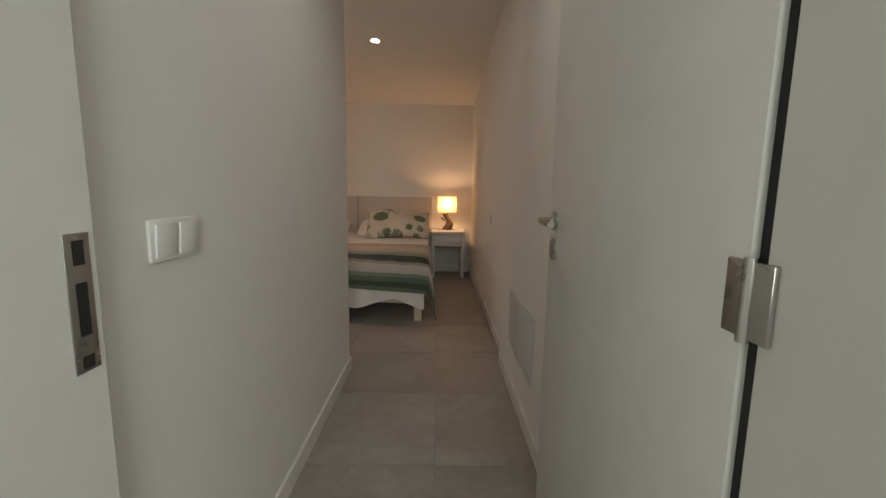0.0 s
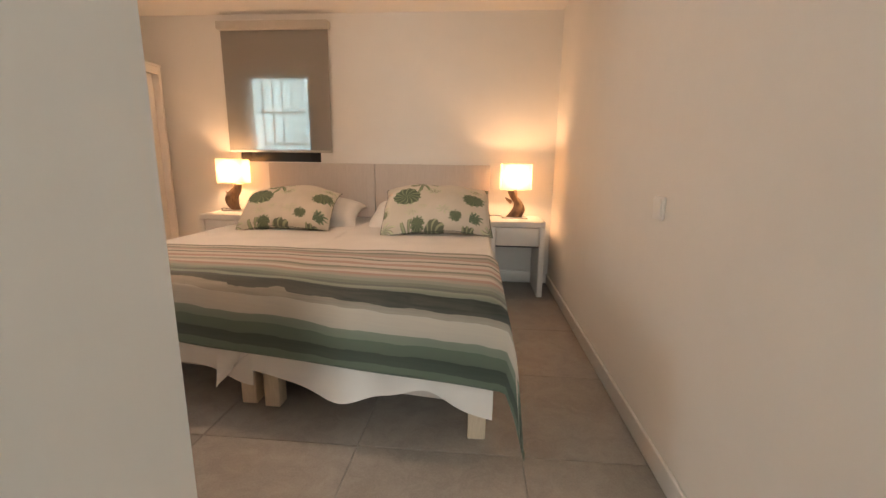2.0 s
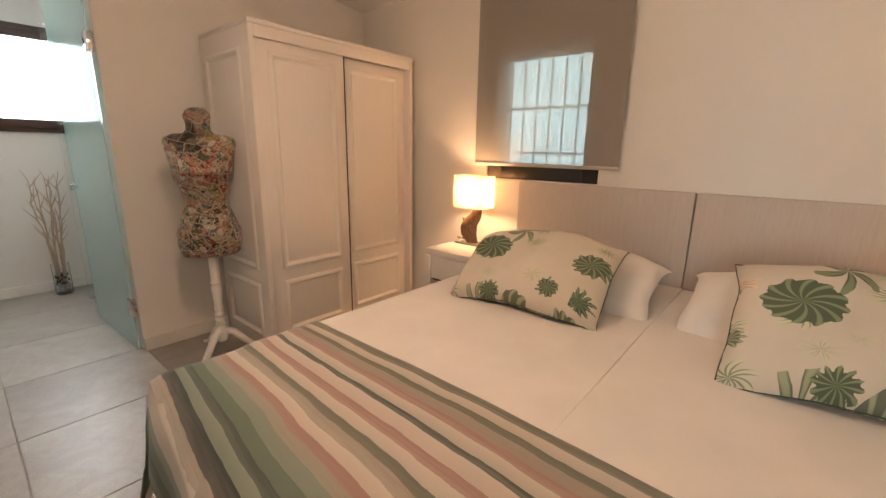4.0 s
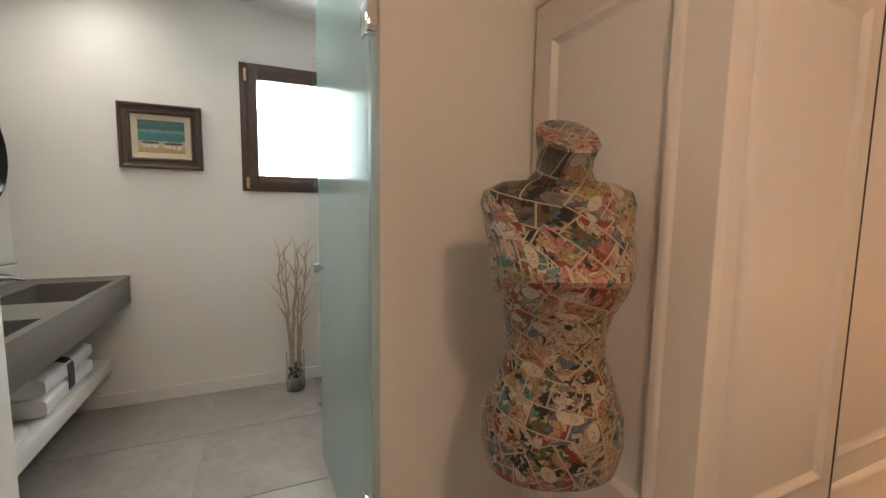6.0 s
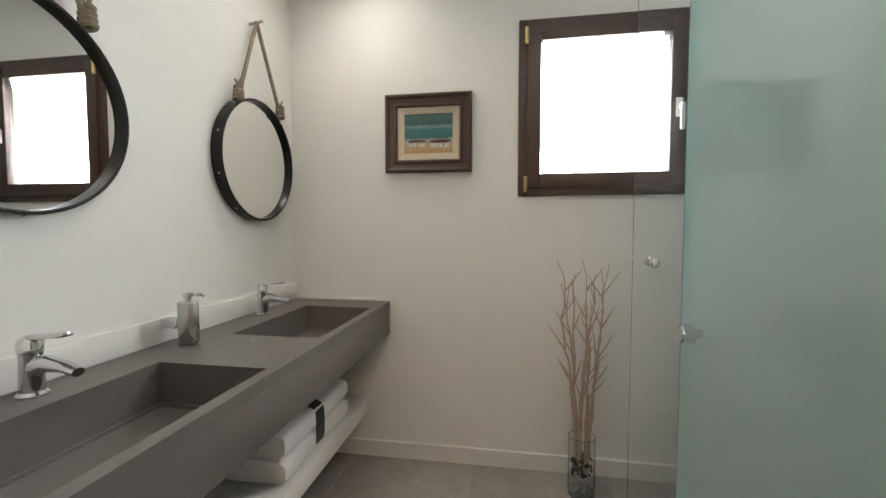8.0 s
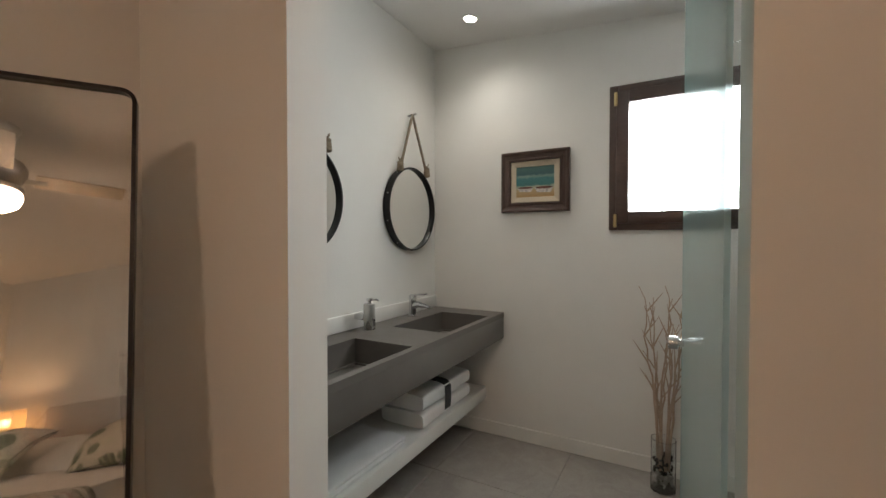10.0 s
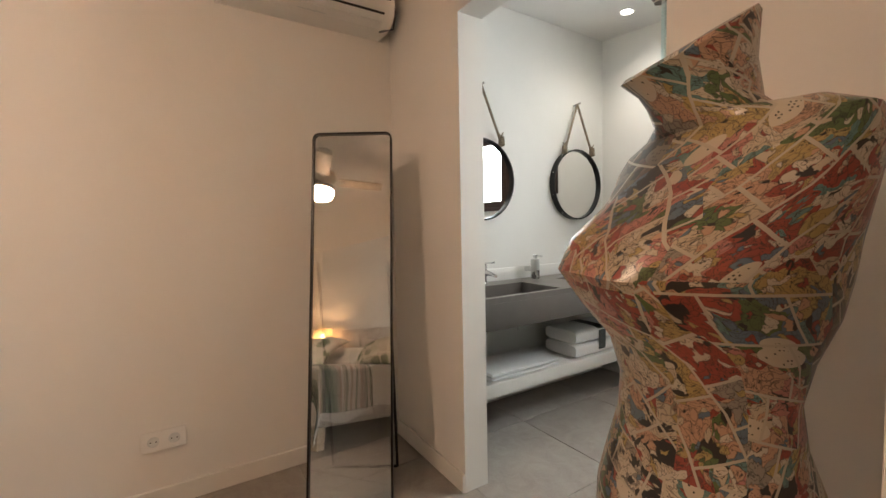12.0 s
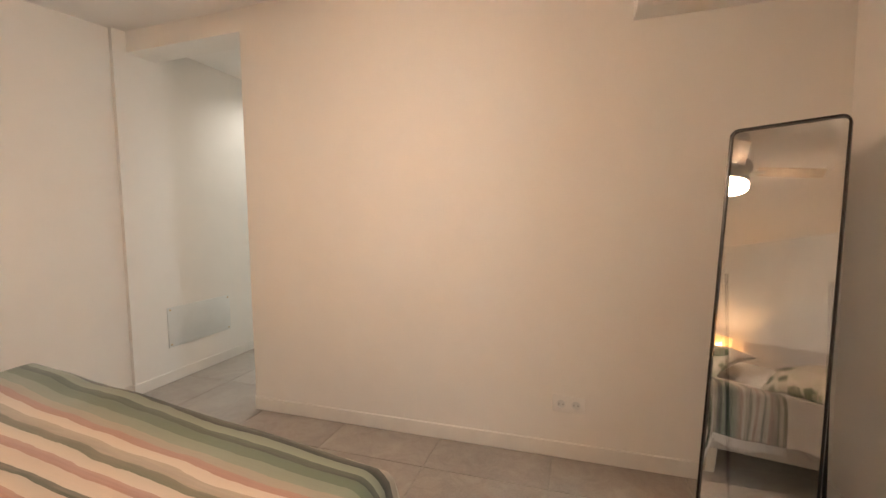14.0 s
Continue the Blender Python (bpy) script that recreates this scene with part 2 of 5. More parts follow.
def comic_collage():
    """Pasted, varnished comic pages: scraps turned every way, with pale gutters, drawn shapes, ink lines and lettered balloons."""
    n = Nodes("comic_collage", (0.5, 0.4, 0.3), 0.34)
    uv = n.coords(use="UV")

    def scrap(scale, seed, width, height):
        """Scraps of paper: turned coordinates and a random colour for each."""
        shifted = n.add("VectorMath", operation="ADD")
        shifted.inputs[1].default_value = (seed, seed * 0.37, 0)
        n.link(uv, shifted.inputs[0])
        page = n.add("TexVoronoi", {"Scale": scale, "Randomness": 1.0}, distance="MANHATTAN")
        n.link(shifted.outputs[0], page.inputs["Vector"])
        key = n.add("SeparateColor")
        n.link(page.outputs["Color"], key.inputs[0])
        turn = n.add("VectorRotate", rotation_type="Z_AXIS")
        n.link(uv, turn.inputs["Vector"])
        n.link(n.math("MULTIPLY", key.outputs[0], 6.0), turn.inputs["Angle"])
        move = n.add("VectorMath", operation="ADD")
        n.link(turn.outputs[0], move.inputs[0])
        n.link(page.outputs["Color"], move.inputs[1])
        grid = n.add("TexBrick", {"Color1": (0, 0, 0, 1), "Color2": (1, 1, 1, 1), "Mortar": (0, 0, 0, 1), "Scale": 1.0, "Mortar Size": 0.0015,
                                  "Brick Width": width, "Row Height": height, "Mortar Smooth": 0.0}, offset=0.37, squash=0.7, squash_frequency=3)
        n.link(move.outputs[0], grid.inputs["Vector"])
        return page, key, move.outputs[0], grid

    page, key, v, grid = scrap(8.0, 0.0, 0.070, 0.052)
    paper, red, black, white = (0.60, 0.53, 0.42), (0.36, 0.06, 0.045), (0.014, 0.013, 0.013), (0.68, 0.63, 0.54)
    ochre, blue, teal, skin, pink, leaf, grey = (0.48, 0.37, 0.15), (0.12, 0.20, 0.30), (0.13, 0.28, 0.29), (0.60, 0.38, 0.27), (0.55, 0.24, 0.22), (0.10, 0.17, 0.06), (0.33, 0.31, 0.28)
    back = n.ramp(grid.outputs["Color"], [(0.0, paper), (0.16, red), (0.25, skin), (0.38, teal), (0.47, ochre), (0.55, pink), (0.66, leaf), (0.74, paper), (0.84, blue), (0.91, grey)], True)
    bend = n.add("TexNoise", {"Scale": 24.0, "Detail": 3.0, "Distortion": 0.8})
    n.link(v, bend.inputs["Vector"])
    wv = n.mix(0.055, v, bend.outputs[1])

    def figures(scale, order):
        cell = n.add("TexVoronoi", {"Scale": scale, "Randomness": 1.0})
        edge = n.add("TexVoronoi", {"Scale": scale, "Randomness": 1.0}, feature="DISTANCE_TO_EDGE")
        n.link(wv, cell.inputs["Vector"])
        n.link(wv, edge.inputs["Vector"])
        k = n.add("SeparateColor")
        n.link(cell.outputs["Color"], k.inputs[0])
        return n.ramp(k.outputs[1], order, True), k.outputs[0], edge.outputs["Distance"]

    bodies, pick_a, _ = figures(34.0, [(0.0, skin), (0.2, red), (0.34, ochre), (0.46, black), (0.56, teal), (0.66, pink), (0.78, leaf), (0.86, white)])
    details, pick_b, rim = figures(100.0, [(0.0, white), (0.18, skin), (0.36, black), (0.52, red), (0.64, ochre), (0.76, blue), (0.86, paper)])
    c = n.mix(n.math("LESS_THAN", pick_a, 0.52), back, bodies)
    c = n.mix(n.math("LESS_THAN", pick_b, 0.34), c, details)
    c = n.mix(n.ramp(rim, [(0.02, (0.55, 0.55, 0.55)), (0.07, (0, 0, 0))]), c, black)
    strokes = n.noise(wv, 70, 3, 0.5, 1.6)
    line = n.math("LESS_THAN", n.math("ABSOLUTE", n.math("SUBTRACT", strokes, 0.5)), 0.012)
    c = n.mix(n.math("MULTIPLY", line, 0.85), c, black)
    # lettered balloons
    cloud = n.add("TexVoronoi", {"Scale": 19.0, "Randomness": 1.0})
    squash = n.add("Mapping", {"Scale": (0.75, 1.35, 1.0)})
    n.link(v, squash.inputs[0])
    n.link(squash.outputs[0], cloud.inputs["Vector"])
    ck = n.add("SeparateColor")
    n.link(cloud.outputs["Color"], ck.inputs[0])
    rows = n.add("TexBrick", {"Color1": (0, 0, 0, 1), "Color2": (1, 1, 1, 1), "Mortar": (0.9, 0.9, 0.9, 1), "Scale": 1.0, "Mortar Size": 0.0011,
                              "Brick Width": 0.004, "Row Height": 0.0042, "Mortar Smooth": 0.1})
    n.link(v, rows.inputs["Vector"])
    text = n.mix(n.math("MULTIPLY", n.math("GREATER_THAN", rows.outputs["Color"], 0.35), 1.0), (0.05, 0.045, 0.04), white)
    chosen = n.math("LESS_THAN", ck.outputs[0], 0.30)
    c = n.mix(n.math("MULTIPLY", chosen, n.math("LESS_THAN", cloud.outputs["Distance"], 0.33)), c, white)
    c = n.mix(n.math("MULTIPLY", chosen, n.math("LESS_THAN", cloud.outputs["Distance"], 0.24)), c, text)
    # some whole panels are pale or nearly black
    c = n.mix(n.math("MULTIPLY", n.math("GREATER_THAN", key.outputs[1], 0.86), 0.7), c, black)
    c = n.mix(grid.outputs["Fac"], c, (0.60, 0.56, 0.48))
    n.colour(n.mix(0.9, c, n.ramp(n.noise(uv, 6, 4), [(0.3, (0.46, 0.42, 0.36)), (0.7, (0.74, 0.71, 0.65))]), "MULTIPLY"))
    n.set(n.bsdf, {"Coat Weight": 0.35, "Coat Roughness": 0.2})
    n.bump(n.mix(0.6, page.outputs["Distance"], n.noise(uv, 40, 3)), 0.16, 0.004)
    return n.mat


def glass(name, colour, rough, trans=1.0):
    n = Nodes(name, colour, rough)
    n.set(n.bsdf, {"Transmission Weight": trans, "IOR": 1.45})
    return n.mat


def frosted():
    """Etched glass: a pale film that scatters light over a view that still shows through."""
    n = Nodes("frosted_glass", (0.8, 0.93, 0.92), 0.3)
    out = n.tree.nodes["Material Output"]
    film = n.ramp(n.noise(n.coords(), 2.5, 4), [(0.3, (0.72, 0.91, 0.90)), (0.7, (0.80, 0.96, 0.95))])
    tra, dif = n.add("BsdfTranslucent"), n.add("BsdfDiffuse")
    n.link(film, tra.inputs[0])
    n.link(film, dif.inputs[0])
    cle = n.add("BsdfTransparent", {"Color": (0.95, 0.99, 0.985, 1)})
    ref = n.add("BsdfRefraction", {"Color": (0.88, 0.985, 0.98, 1), "Roughness": 0.30, "IOR": 1.02})
    glo = n.add("BsdfGlossy", {"Color": (1, 1, 1, 1), "Roughness": 0.05})
    fre = n.add("Fresnel", {"IOR": 1.35})
    a, b, c, d = n.add("MixShader", {"Fac": 0.45}), n.add("MixShader", {"Fac": 0.40}), n.add("MixShader", {"Fac": 0.72}), n.add("MixShader")
    n.link(tra.outputs[0], a.inputs[1])
    n.link(dif.outputs[0], a.inputs[2])
    n.link(ref.outputs[0], b.inputs[1])
    n.link(cle.outputs[0], b.inputs[2])
    n.link(a.outputs[0], c.inputs[1])
    n.link(b.outputs[0], c.inputs[2])
    n.link(c.outputs[0], d.inputs[1])
    n.link(glo.outputs[0], d.inputs[2])
    n.link(n.math("MULTIPLY", fre.outputs[0], 0.6), d.inputs[0])
    n.link(d.outputs[0], out.inputs[0])
    return n.mat


def glow(name, colour, strength):
    n = Nodes(name, colour, 0.6)
    n.set(n.bsdf, {"Emission Color": (*colour, 1), "Emission Strength": strength})
    return n.mat


def see_through(name, colour, clear, lit=0.35):
    """Thin fabric: part open weave, part cloth that lets light pass."""
    n = Nodes(name, colour, 0.9)
    out = n.tree.nodes["Material Output"]
    dif, tra, ope = n.add("BsdfDiffuse"), n.add("BsdfTranslucent"), n.add("BsdfTransparent")
    c = n.ramp(n.noise(n.coords((40, 40, 400)), 3, 3), [(0.3, tuple(x * 0.9 for x in colour)), (0.7, colour)])
    n.link(c, dif.inputs[0])
    n.link(c, tra.inputs[0])
    a, b = n.add("MixShader", {"Fac": lit}), n.add("MixShader", {"Fac": clear})
    n.link(dif.outputs[0], a.inputs[1])
    n.link(tra.outputs[0], a.inputs[2])
    n.link(a.outputs[0], b.inputs[1])
    n.link(ope.outputs[0], b.inputs[2])
    n.link(b.outputs[0], out.inputs[0])
    return n.mat


M = {
    "wall": wall_paint("wall_plaster", (0.78, 0.76, 0.72)),
    "ceiling": wall_paint("ceiling_plaster", (0.80, 0.78, 0.75)),
    "white": plain("white_lacquer", (0.78, 0.76, 0.72), 0.35, vary=0.03),
    "skirt": plain("white_skirting", (0.76, 0.74, 0.70), 0.4, vary=0.04),
    "door": plain("door_lacquer", (0.76, 0.76, 0.72), 0.4, vary=0.03),
    "plastic": plain("white_plastic", (0.78, 0.77, 0.74), 0.3, vary=0.02),
    "panel": plain("grey_white_panel", (0.66, 0.68, 0.67), 0.35, vary=0.04),
    "tile": tile_stone(),
    "grout": plain("grey_grout", (0.36, 0.34, 0.31), 0.9, vary=0.1, scale=30),
    "wardrobe": wood("white_stained_wood", (0.765, 0.72, 0.67), (0.80, 0.76, 0.71), (30, 30, 2.5), 0.42),
    "headboard": wood("pale_washed_wood", (0.46, 0.41, 0.37), (0.55, 0.50, 0.46), (60, 60, 3), 0.55),
    "leg": wood("pale_beech", (0.55, 0.44, 0.32), (0.68, 0.57, 0.43), (30, 30, 3), 0.5),
    "drift": wood("driftwood", (0.10, 0.055, 0.03), (0.30, 0.19, 0.11), (14, 14, 4), 0.8),
    "dark_wood": wood("dark_brown_wood", (0.035, 0.018, 0.013), (0.085, 0.045, 0.032), (20, 20, 60), 0.35),
    "twig": wood("pale_twig", (0.34, 0.24, 0.17), (0.55, 0.43, 0.33), (60, 60, 8), 0.8),
    "sheet": cloth("white_cotton", (0.80, 0.77, 0.73)),
    "towel": cloth("white_terry", (0.82, 0.81, 0.79), 300.0),
    "black_cloth": cloth("black_band", (0.012, 0.012, 0.014)),
    "throw": striped_throw(),
    "cactus": cactus_print(),
    "collage": comic_collage(),
    "shade": see_through("lamp_shade_linen", (0.66, 0.52, 0.31), 0.03, 0.72),
    "blind": see_through("blind_fabric", (0.46, 0.43, 0.39), 0.30, 0.25),
    "chrome": plain("chrome", (0.75, 0.75, 0.76), 0.10, 1.0, vary=0.02, bump=0),
    "steel": plain("brushed_steel", (0.52, 0.51, 0.49), 0.28, 1.0, vary=0.05, bump=0.02),
    "brass": plain("worn_brass", (0.62, 0.46, 0.22), 0.3, 1.0, vary=0.1),
    "black": plain("black_metal", (0.012, 0.011, 0.011), 0.32, 0.3, vary=0.2),
    "black_frame": plain("black_window_frame", (0.018, 0.018, 0.02), 0.4, vary=0.2),
    "mirror": Nodes("mirror_silver", (0.86, 0.87, 0.86), 0.004, 1.0).mat,
    "counter": plain("grey_brown_composite", (0.135, 0.12, 0.107), 0.38, vary=0.05, scale=14),
    "rope": plain("jute_rope", (0.32, 0.25, 0.17), 0.95, vary=0.25, scale=60, bump=0.5, fine=300),
    "frost": frosted(),
    "bars": plain("grey_iron", (0.16, 0.16, 0.17), 0.5, vary=0.1),
    "bars_pale": plain("white_iron", (0.30, 0.31, 0.32), 0.5, vary=0.06),
    "clear": glass("clear_glass", (0.97, 0.99, 0.985), 0.0),
    "edge_glass": glass("green_glass_edge", (0.42, 0.70, 0.66), 0.15, 0.6),
    "bulb": glow("lit_diffuser", (1.0, 0.665, 0.455), 122.0),
    "spot": glow("lit_spot", (1.0, 0.93, 0.82), 25.0),
    "outdoors": glow("bright_outdoors", (0.93, 0.98, 1.0), 5.0),
    "outdoors_blue": glow("pale_outdoors", (0.66, 0.88, 0.93), 5.5),
    "roof": plain("pale_roof_tiles", (0.62, 0.50, 0.44), 0.8, vary=0.15),
    "pebble": plain("dark_pebbles", (0.04, 0.035, 0.03), 0.5, vary=0.3, scale=80),
    "pebble_white": plain("white_pebbles", (0.6, 0.58, 0.55), 0.6, vary=0.2, scale=80),
    "mat_board": plain("cream_mount", (0.55, 0.47, 0.35), 0.8, vary=0.05),
    "boat": plain("painted_boat", (0.74, 0.68, 0.60), 0.5, vary=0.3, scale=90),
    "boat_in": plain("painted_boat_inside", (0.15, 0.05, 0.03), 0.5, vary=0.3, scale=90),
    "blind_box": plain("beige_aluminium", (0.52, 0.48, 0.43), 0.5, vary=0.04),
    "bulb_small": glow("lit_bulb", (1.0, 0.72, 0.40), 20.0),
    "piping": cloth("dark_green_piping", (0.05, 0.065, 0.05)),
    "slot": plain("dark_slot", (0.02, 0.02, 0.02), 0.7),
}


# ---------------------------------------------------------------- mesh helpers
def bm_new():
    return bmesh.new()


def add_box(bm, a, b, bevel=0.0, seg=2, m=None):
    """A bevelled block from corner a to corner b."""
    got = bmesh.ops.create_cube(bm, size=1.0)["verts"]
    for v in got:
        v.co = Vector([(a[i] + b[i]) / 2 + v.co[i] * (b[i] - a[i]) for i in range(3)])
    if bevel:
        edges = list({e for v in got for e in v.link_edges})
        got = bmesh.ops.bevel(bm, geom=edges, offset=bevel, segments=seg, affect="EDGES", profile=0.5)["verts"]
        got = list({w for v in got for f in v.link_faces for w in f.verts})
    if m:
        bmesh.ops.transform(bm, matrix=m, verts=got)
    return bm


def box_mesh(a, b, bevel=0.004):
    return add_box(bm_new(), a, b, bevel)


def add_lathe(bm, profile, seg=32, centre=(0, 0, 0), turn=None, squash=(1, 1)):
    """A turned body from (radius, height) pairs."""
    rings = []
    for r, z in profile:
        ring = []
        for k in range(seg):
            a = 2 * math.pi * k / seg
            p = Vector((r * math.cos(a) * squash[0], r * math.sin(a) * squash[1], z))
            ring.append(bm.verts.new((turn @ p if turn else p) + Vector(centre)))
        rings.append(ring)
    for lo, hi in zip(rings, rings[1:]):
        for k in range(seg):
            bm.faces.new((lo[k], lo[(k + 1) % seg], hi[(k + 1) % seg], hi[k]))
    bm.faces.new(list(reversed(rings[0])))
    bm.faces.new(rings[-1])
    return bm


def add_tube(bm, points, radius, seg=10, taper=None):
    """A round rod along points; taper gives a radius for each."""
    points = [Vector(p) for p in points]
    rings = []
    for i, p in enumerate(points):
        way = (points[min(i + 1, len(points) - 1)] - points[max(i - 1, 0)]).normalized()
        side = way.orthogonal().normalized() if i == 0 else (side - way * side.dot(way)).normalized()
        up, r = way.cross(side), taper[i] if taper else radius
        rings.append([bm.verts.new(p + (side * math.cos(2 * math.pi * k / seg) + up * math.sin(2 * math.pi * k / seg)) * r) for k in range(seg)])
    for lo, hi in zip(rings, rings[1:]):
        for k in range(seg):
            bm.faces.new((lo[k], lo[(k + 1) % seg], hi[(k + 1) % seg], hi[k]))
    bm.faces.new(list(reversed(rings[0])))
    bm.faces.new(rings[-1])
    return bm


def add_sheet(bm, nu, nv, place, uv=None):
    """A grid of quads; place(u, v) for u, v in 0..1."""
    grid = [[bm.verts.new(place(i / nu, j / nv)) for j in range(nv + 1)] for i in range(nu + 1)]
    layer = bm.loops.layers.uv.new("UVMap") if uv else None
    for i in range(nu):
        for j in range(nv):
            face = bm.faces.new((grid[i][j], grid[i + 1][j], grid[i + 1][j + 1], grid[i][j + 1]))
            if uv:
                for loop, (a, b) in zip(face.loops, ((i, j), (i + 1, j), (i + 1, j + 1), (i, j + 1))):
                    loop[layer].uv = uv(a / nu, b / nv)
    return bm


def thicken(bm, depth):
    bmesh.ops.recalc_face_normals(bm, faces=bm.faces)
    bmesh.ops.solidify(bm, geom=list(bm.faces), thickness=depth)
    return bm


def to_object(name, bm, material, smooth=True):
    bmesh.ops.recalc_face_normals(bm, faces=bm.faces)
    me = bpy.data.meshes.new(name)
    bm.to_mesh(me)
    bm.free()
    me.materials.append(material)
    if smooth:
        me.shade_smooth()
        me.set_sharp_from_angle(angle=radians(38))
    return new(name, me)


def thing(name, place, label, category, group=""):
    """An Empty at the base of a thing."""
    ob = new(name)
    ob.location = place
    ob.empty_display_size = 0.05
    return tagged(ob, label, category, group)


def part(name, bm, material, parent, label="", world=True, smooth=True):
    """One mesh under a thing or a part. world: the mesh is given in world coordinates of an unturned thing."""
    root = parent
    while root.parent:
        root = root.parent
    if world:
        bmesh.ops.translate(bm, vec=-root.location, verts=bm.verts)
    ob = to_object(name, bm, material, smooth)
    ob.parent = parent
    return tagged(ob, label)


def solid(name, bm, material, label, category, group="", kind="", base=None):
    """A thing of one mesh, with its origin at base."""
    if base:
        bmesh.ops.translate(bm, vec=-Vector(base), verts=bm.verts)
    ob = to_object(name, bm, material)
    if base:
        ob.location = base
    return tagged(ob, label, category, group, kind)


def structure(name, bm, material, label="", category=""):
    return tagged(to_object(name, bm, material, False), label, category, kind="structure")


# ---------------------------------------------------------------- the rooms
NY, SY, WX, EX = 7.50, 4.30, -3.09, 0.905      # bedroom wall faces
CW, CE = -0.085, 0.875                            # corridor wall faces
BS, BX, BE, BN = 4.27, -4.88, -3.21, 7.0       # bathroom wall faces
ON, OS = 5.775, 4.93                            # bathroom opening
DOORTOP = 1.985


def roof(y):
    """The height of the sloping ceiling."""
    return 2.505 - 0.085 * (y - 4.28)


HI = 3.0
WW0, WW1, WZ0, WZ1 = -1.86, -1.12, 1.027, 1.83   # bedroom window opening
GREY = "white plastered wall with a smooth finish"
structure("floor", box_mesh((-5.2, -1.2, -0.2), (2.4, 7.9, -0.004), 0), M["grout"], "grey grout bed under stone tiles", "floor")
structure("wall_north_bedroom", add_box(add_box(add_box(add_box(bm_new(), (WX - 0.2, NY, 0), (WW0, NY + 0.28, HI)), (WW1, NY, 0), (EX + 0.2, NY + 0.28, HI)),
          (WW0, NY, 0), (WW1, NY + 0.28, WZ0)), (WW0, NY, WZ1), (WW1, NY + 0.28, HI)), M["wall"], GREY, "wall")
structure("wall_east_bedroom", box_mesh((EX, 4.39, 0), (EX + 0.2, NY, HI), 0), M["wall"], GREY, "wall")
structure("wall_east_corridor", box_mesh((CE, 2.40, 0), (CE + 0.23, 4.39, HI), 0), M["wall"], GREY, "wall")
structure("wall_west_corridor", box_mesh((CW - 0.16, 2.40, 0), (CW, SY - 0.20, HI), 0), M["wall"], GREY, "wall")
structure("wall_south_bedroom", add_box(add_box(bm_new(), (WX - 0.18, SY - 0.20, 0), (CW, SY, HI)), (CW, SY - 0.20, 2.365), (CE, SY, HI)), M["wall"], GREY, "wall")
structure("wall_west_bedroom", add_box(add_box(add_box(bm_new(), (BE, SY, 0), (WX, OS, HI), 0), (BE, ON, 0), (WX, NY, HI)), (BE, OS, DOORTOP), (WX, ON, HI)),
          M["wall"], GREY + ", with a doorway", "wall")
structure("wall_south_bathroom", box_mesh((BX - 0.2, BS - 0.2, 0), (BE, BS, HI), 0), M["wall"], GREY, "wall")
structure("wall_west_bathroom", add_box(add_box(add_box(add_box(bm_new(), (BX - 0.25, BS, 0), (BX, 5.395, HI)), (BX - 0.25, 6.09, 0), (BX, BN + 0.2, HI)),
          (BX - 0.25, 5.395, 0), (BX, 6.09, 1.295)), (BX - 0.25, 5.395, 2.042), (BX, 6.09, HI)), M["wall"], GREY + " and a window", "wall")
structure("wall_north_bathroom", box_mesh((BX, BN, 0), (BE, BN + 0.2, HI), 0), M["wall"], GREY, "wall")
structure("wall_doorway", add_box(add_box(add_box(bm_new(), (-1.3, 2.06, 0), (CW - 0.012, 2.42, HI)), (CE + 0.012, 2.06, 0), (2.2, 2.40, HI)),
          (CW - 0.012, 2.06, 2.04), (CE + 0.012, 2.40, HI)), M["wall"], GREY + " round a doorway", "wall")
# Unseen hall shell with a window opening, added around the corridor fill.
structure("wall_hall", add_box(add_box(add_box(add_box(bm_new(), (-1.5, -1.2, 0), (-1.3, 2.2, HI)), (2.2, -1.2, 0), (2.4, 2.2, HI)), (-1.3, -1.2, 0), (-0.3, -1.0, HI)),
          (1.3, -1.2, 0), (2.2, -1.0, HI)), M["wall"], GREY, "wall")
structure("wall_hall_back", add_box(add_box(bm_new(), (-0.3, -1.2, 0), (1.3, -1.0, 0.85)), (-0.3, -1.2, 2.45), (1.3, -1.0, HI)), M["wall"], GREY, "wall")


def slab(x0, x1, y0, y1):
    bm = bm_new()
    add_box(bm, (x0, y0, 0), (x1, y1, 0.12))
    for v in bm.verts:
        v.co.z += roof(v.co.y)
    return bm


structure("ceiling_bedroom", slab(WX - 0.02, EX + 0.02, SY - 0.02, NY + 0.02), M["ceiling"], "white sloping plaster ceiling", "ceiling")
structure("ceiling_bathroom", slab(BX - 0.02, BE + 0.02, BS - 0.02, BN + 0.02), M["ceiling"], "white sloping plaster ceiling", "ceiling")
structure("ceiling_corridor", box_mesh((CW - 0.02, 1.86, 2.50), (CE + 0.02, SY - 0.195, 2.62), 0), M["ceiling"], "white flat plaster ceiling", "ceiling")
structure("ceiling_hall", box_mesh((-1.4, -1.1, 2.6), (2.3, 1.90, 2.72), 0), M["ceiling"], "white flat plaster ceiling", "ceiling")


def skirting(name, pieces):
    bm = bm_new()
    for a, b in pieces:
        add_box(bm, (a[0], a[1], 0.0), (b[0], b[1], 0.082), 0.003, 1)
    structure(name, bm, M["skirt"], "white painted skirting board", "skirting board")


T = 0.013
skirting("baseboard_bedroom", [((-2.46, NY - T), (EX, NY)), ((EX - T, 4.39), (EX, NY - T)), ((WX + T, SY), (CW, SY + T)),
                               ((WX, SY), (WX + T, OS)), ((WX, ON), (WX + T, 6.258))])
skirting("baseboard_corridor", [((CW, 2.438), (CW + T, SY - 0.001)), ((CE - T, 3.16), (CE, 4.39 + T))])
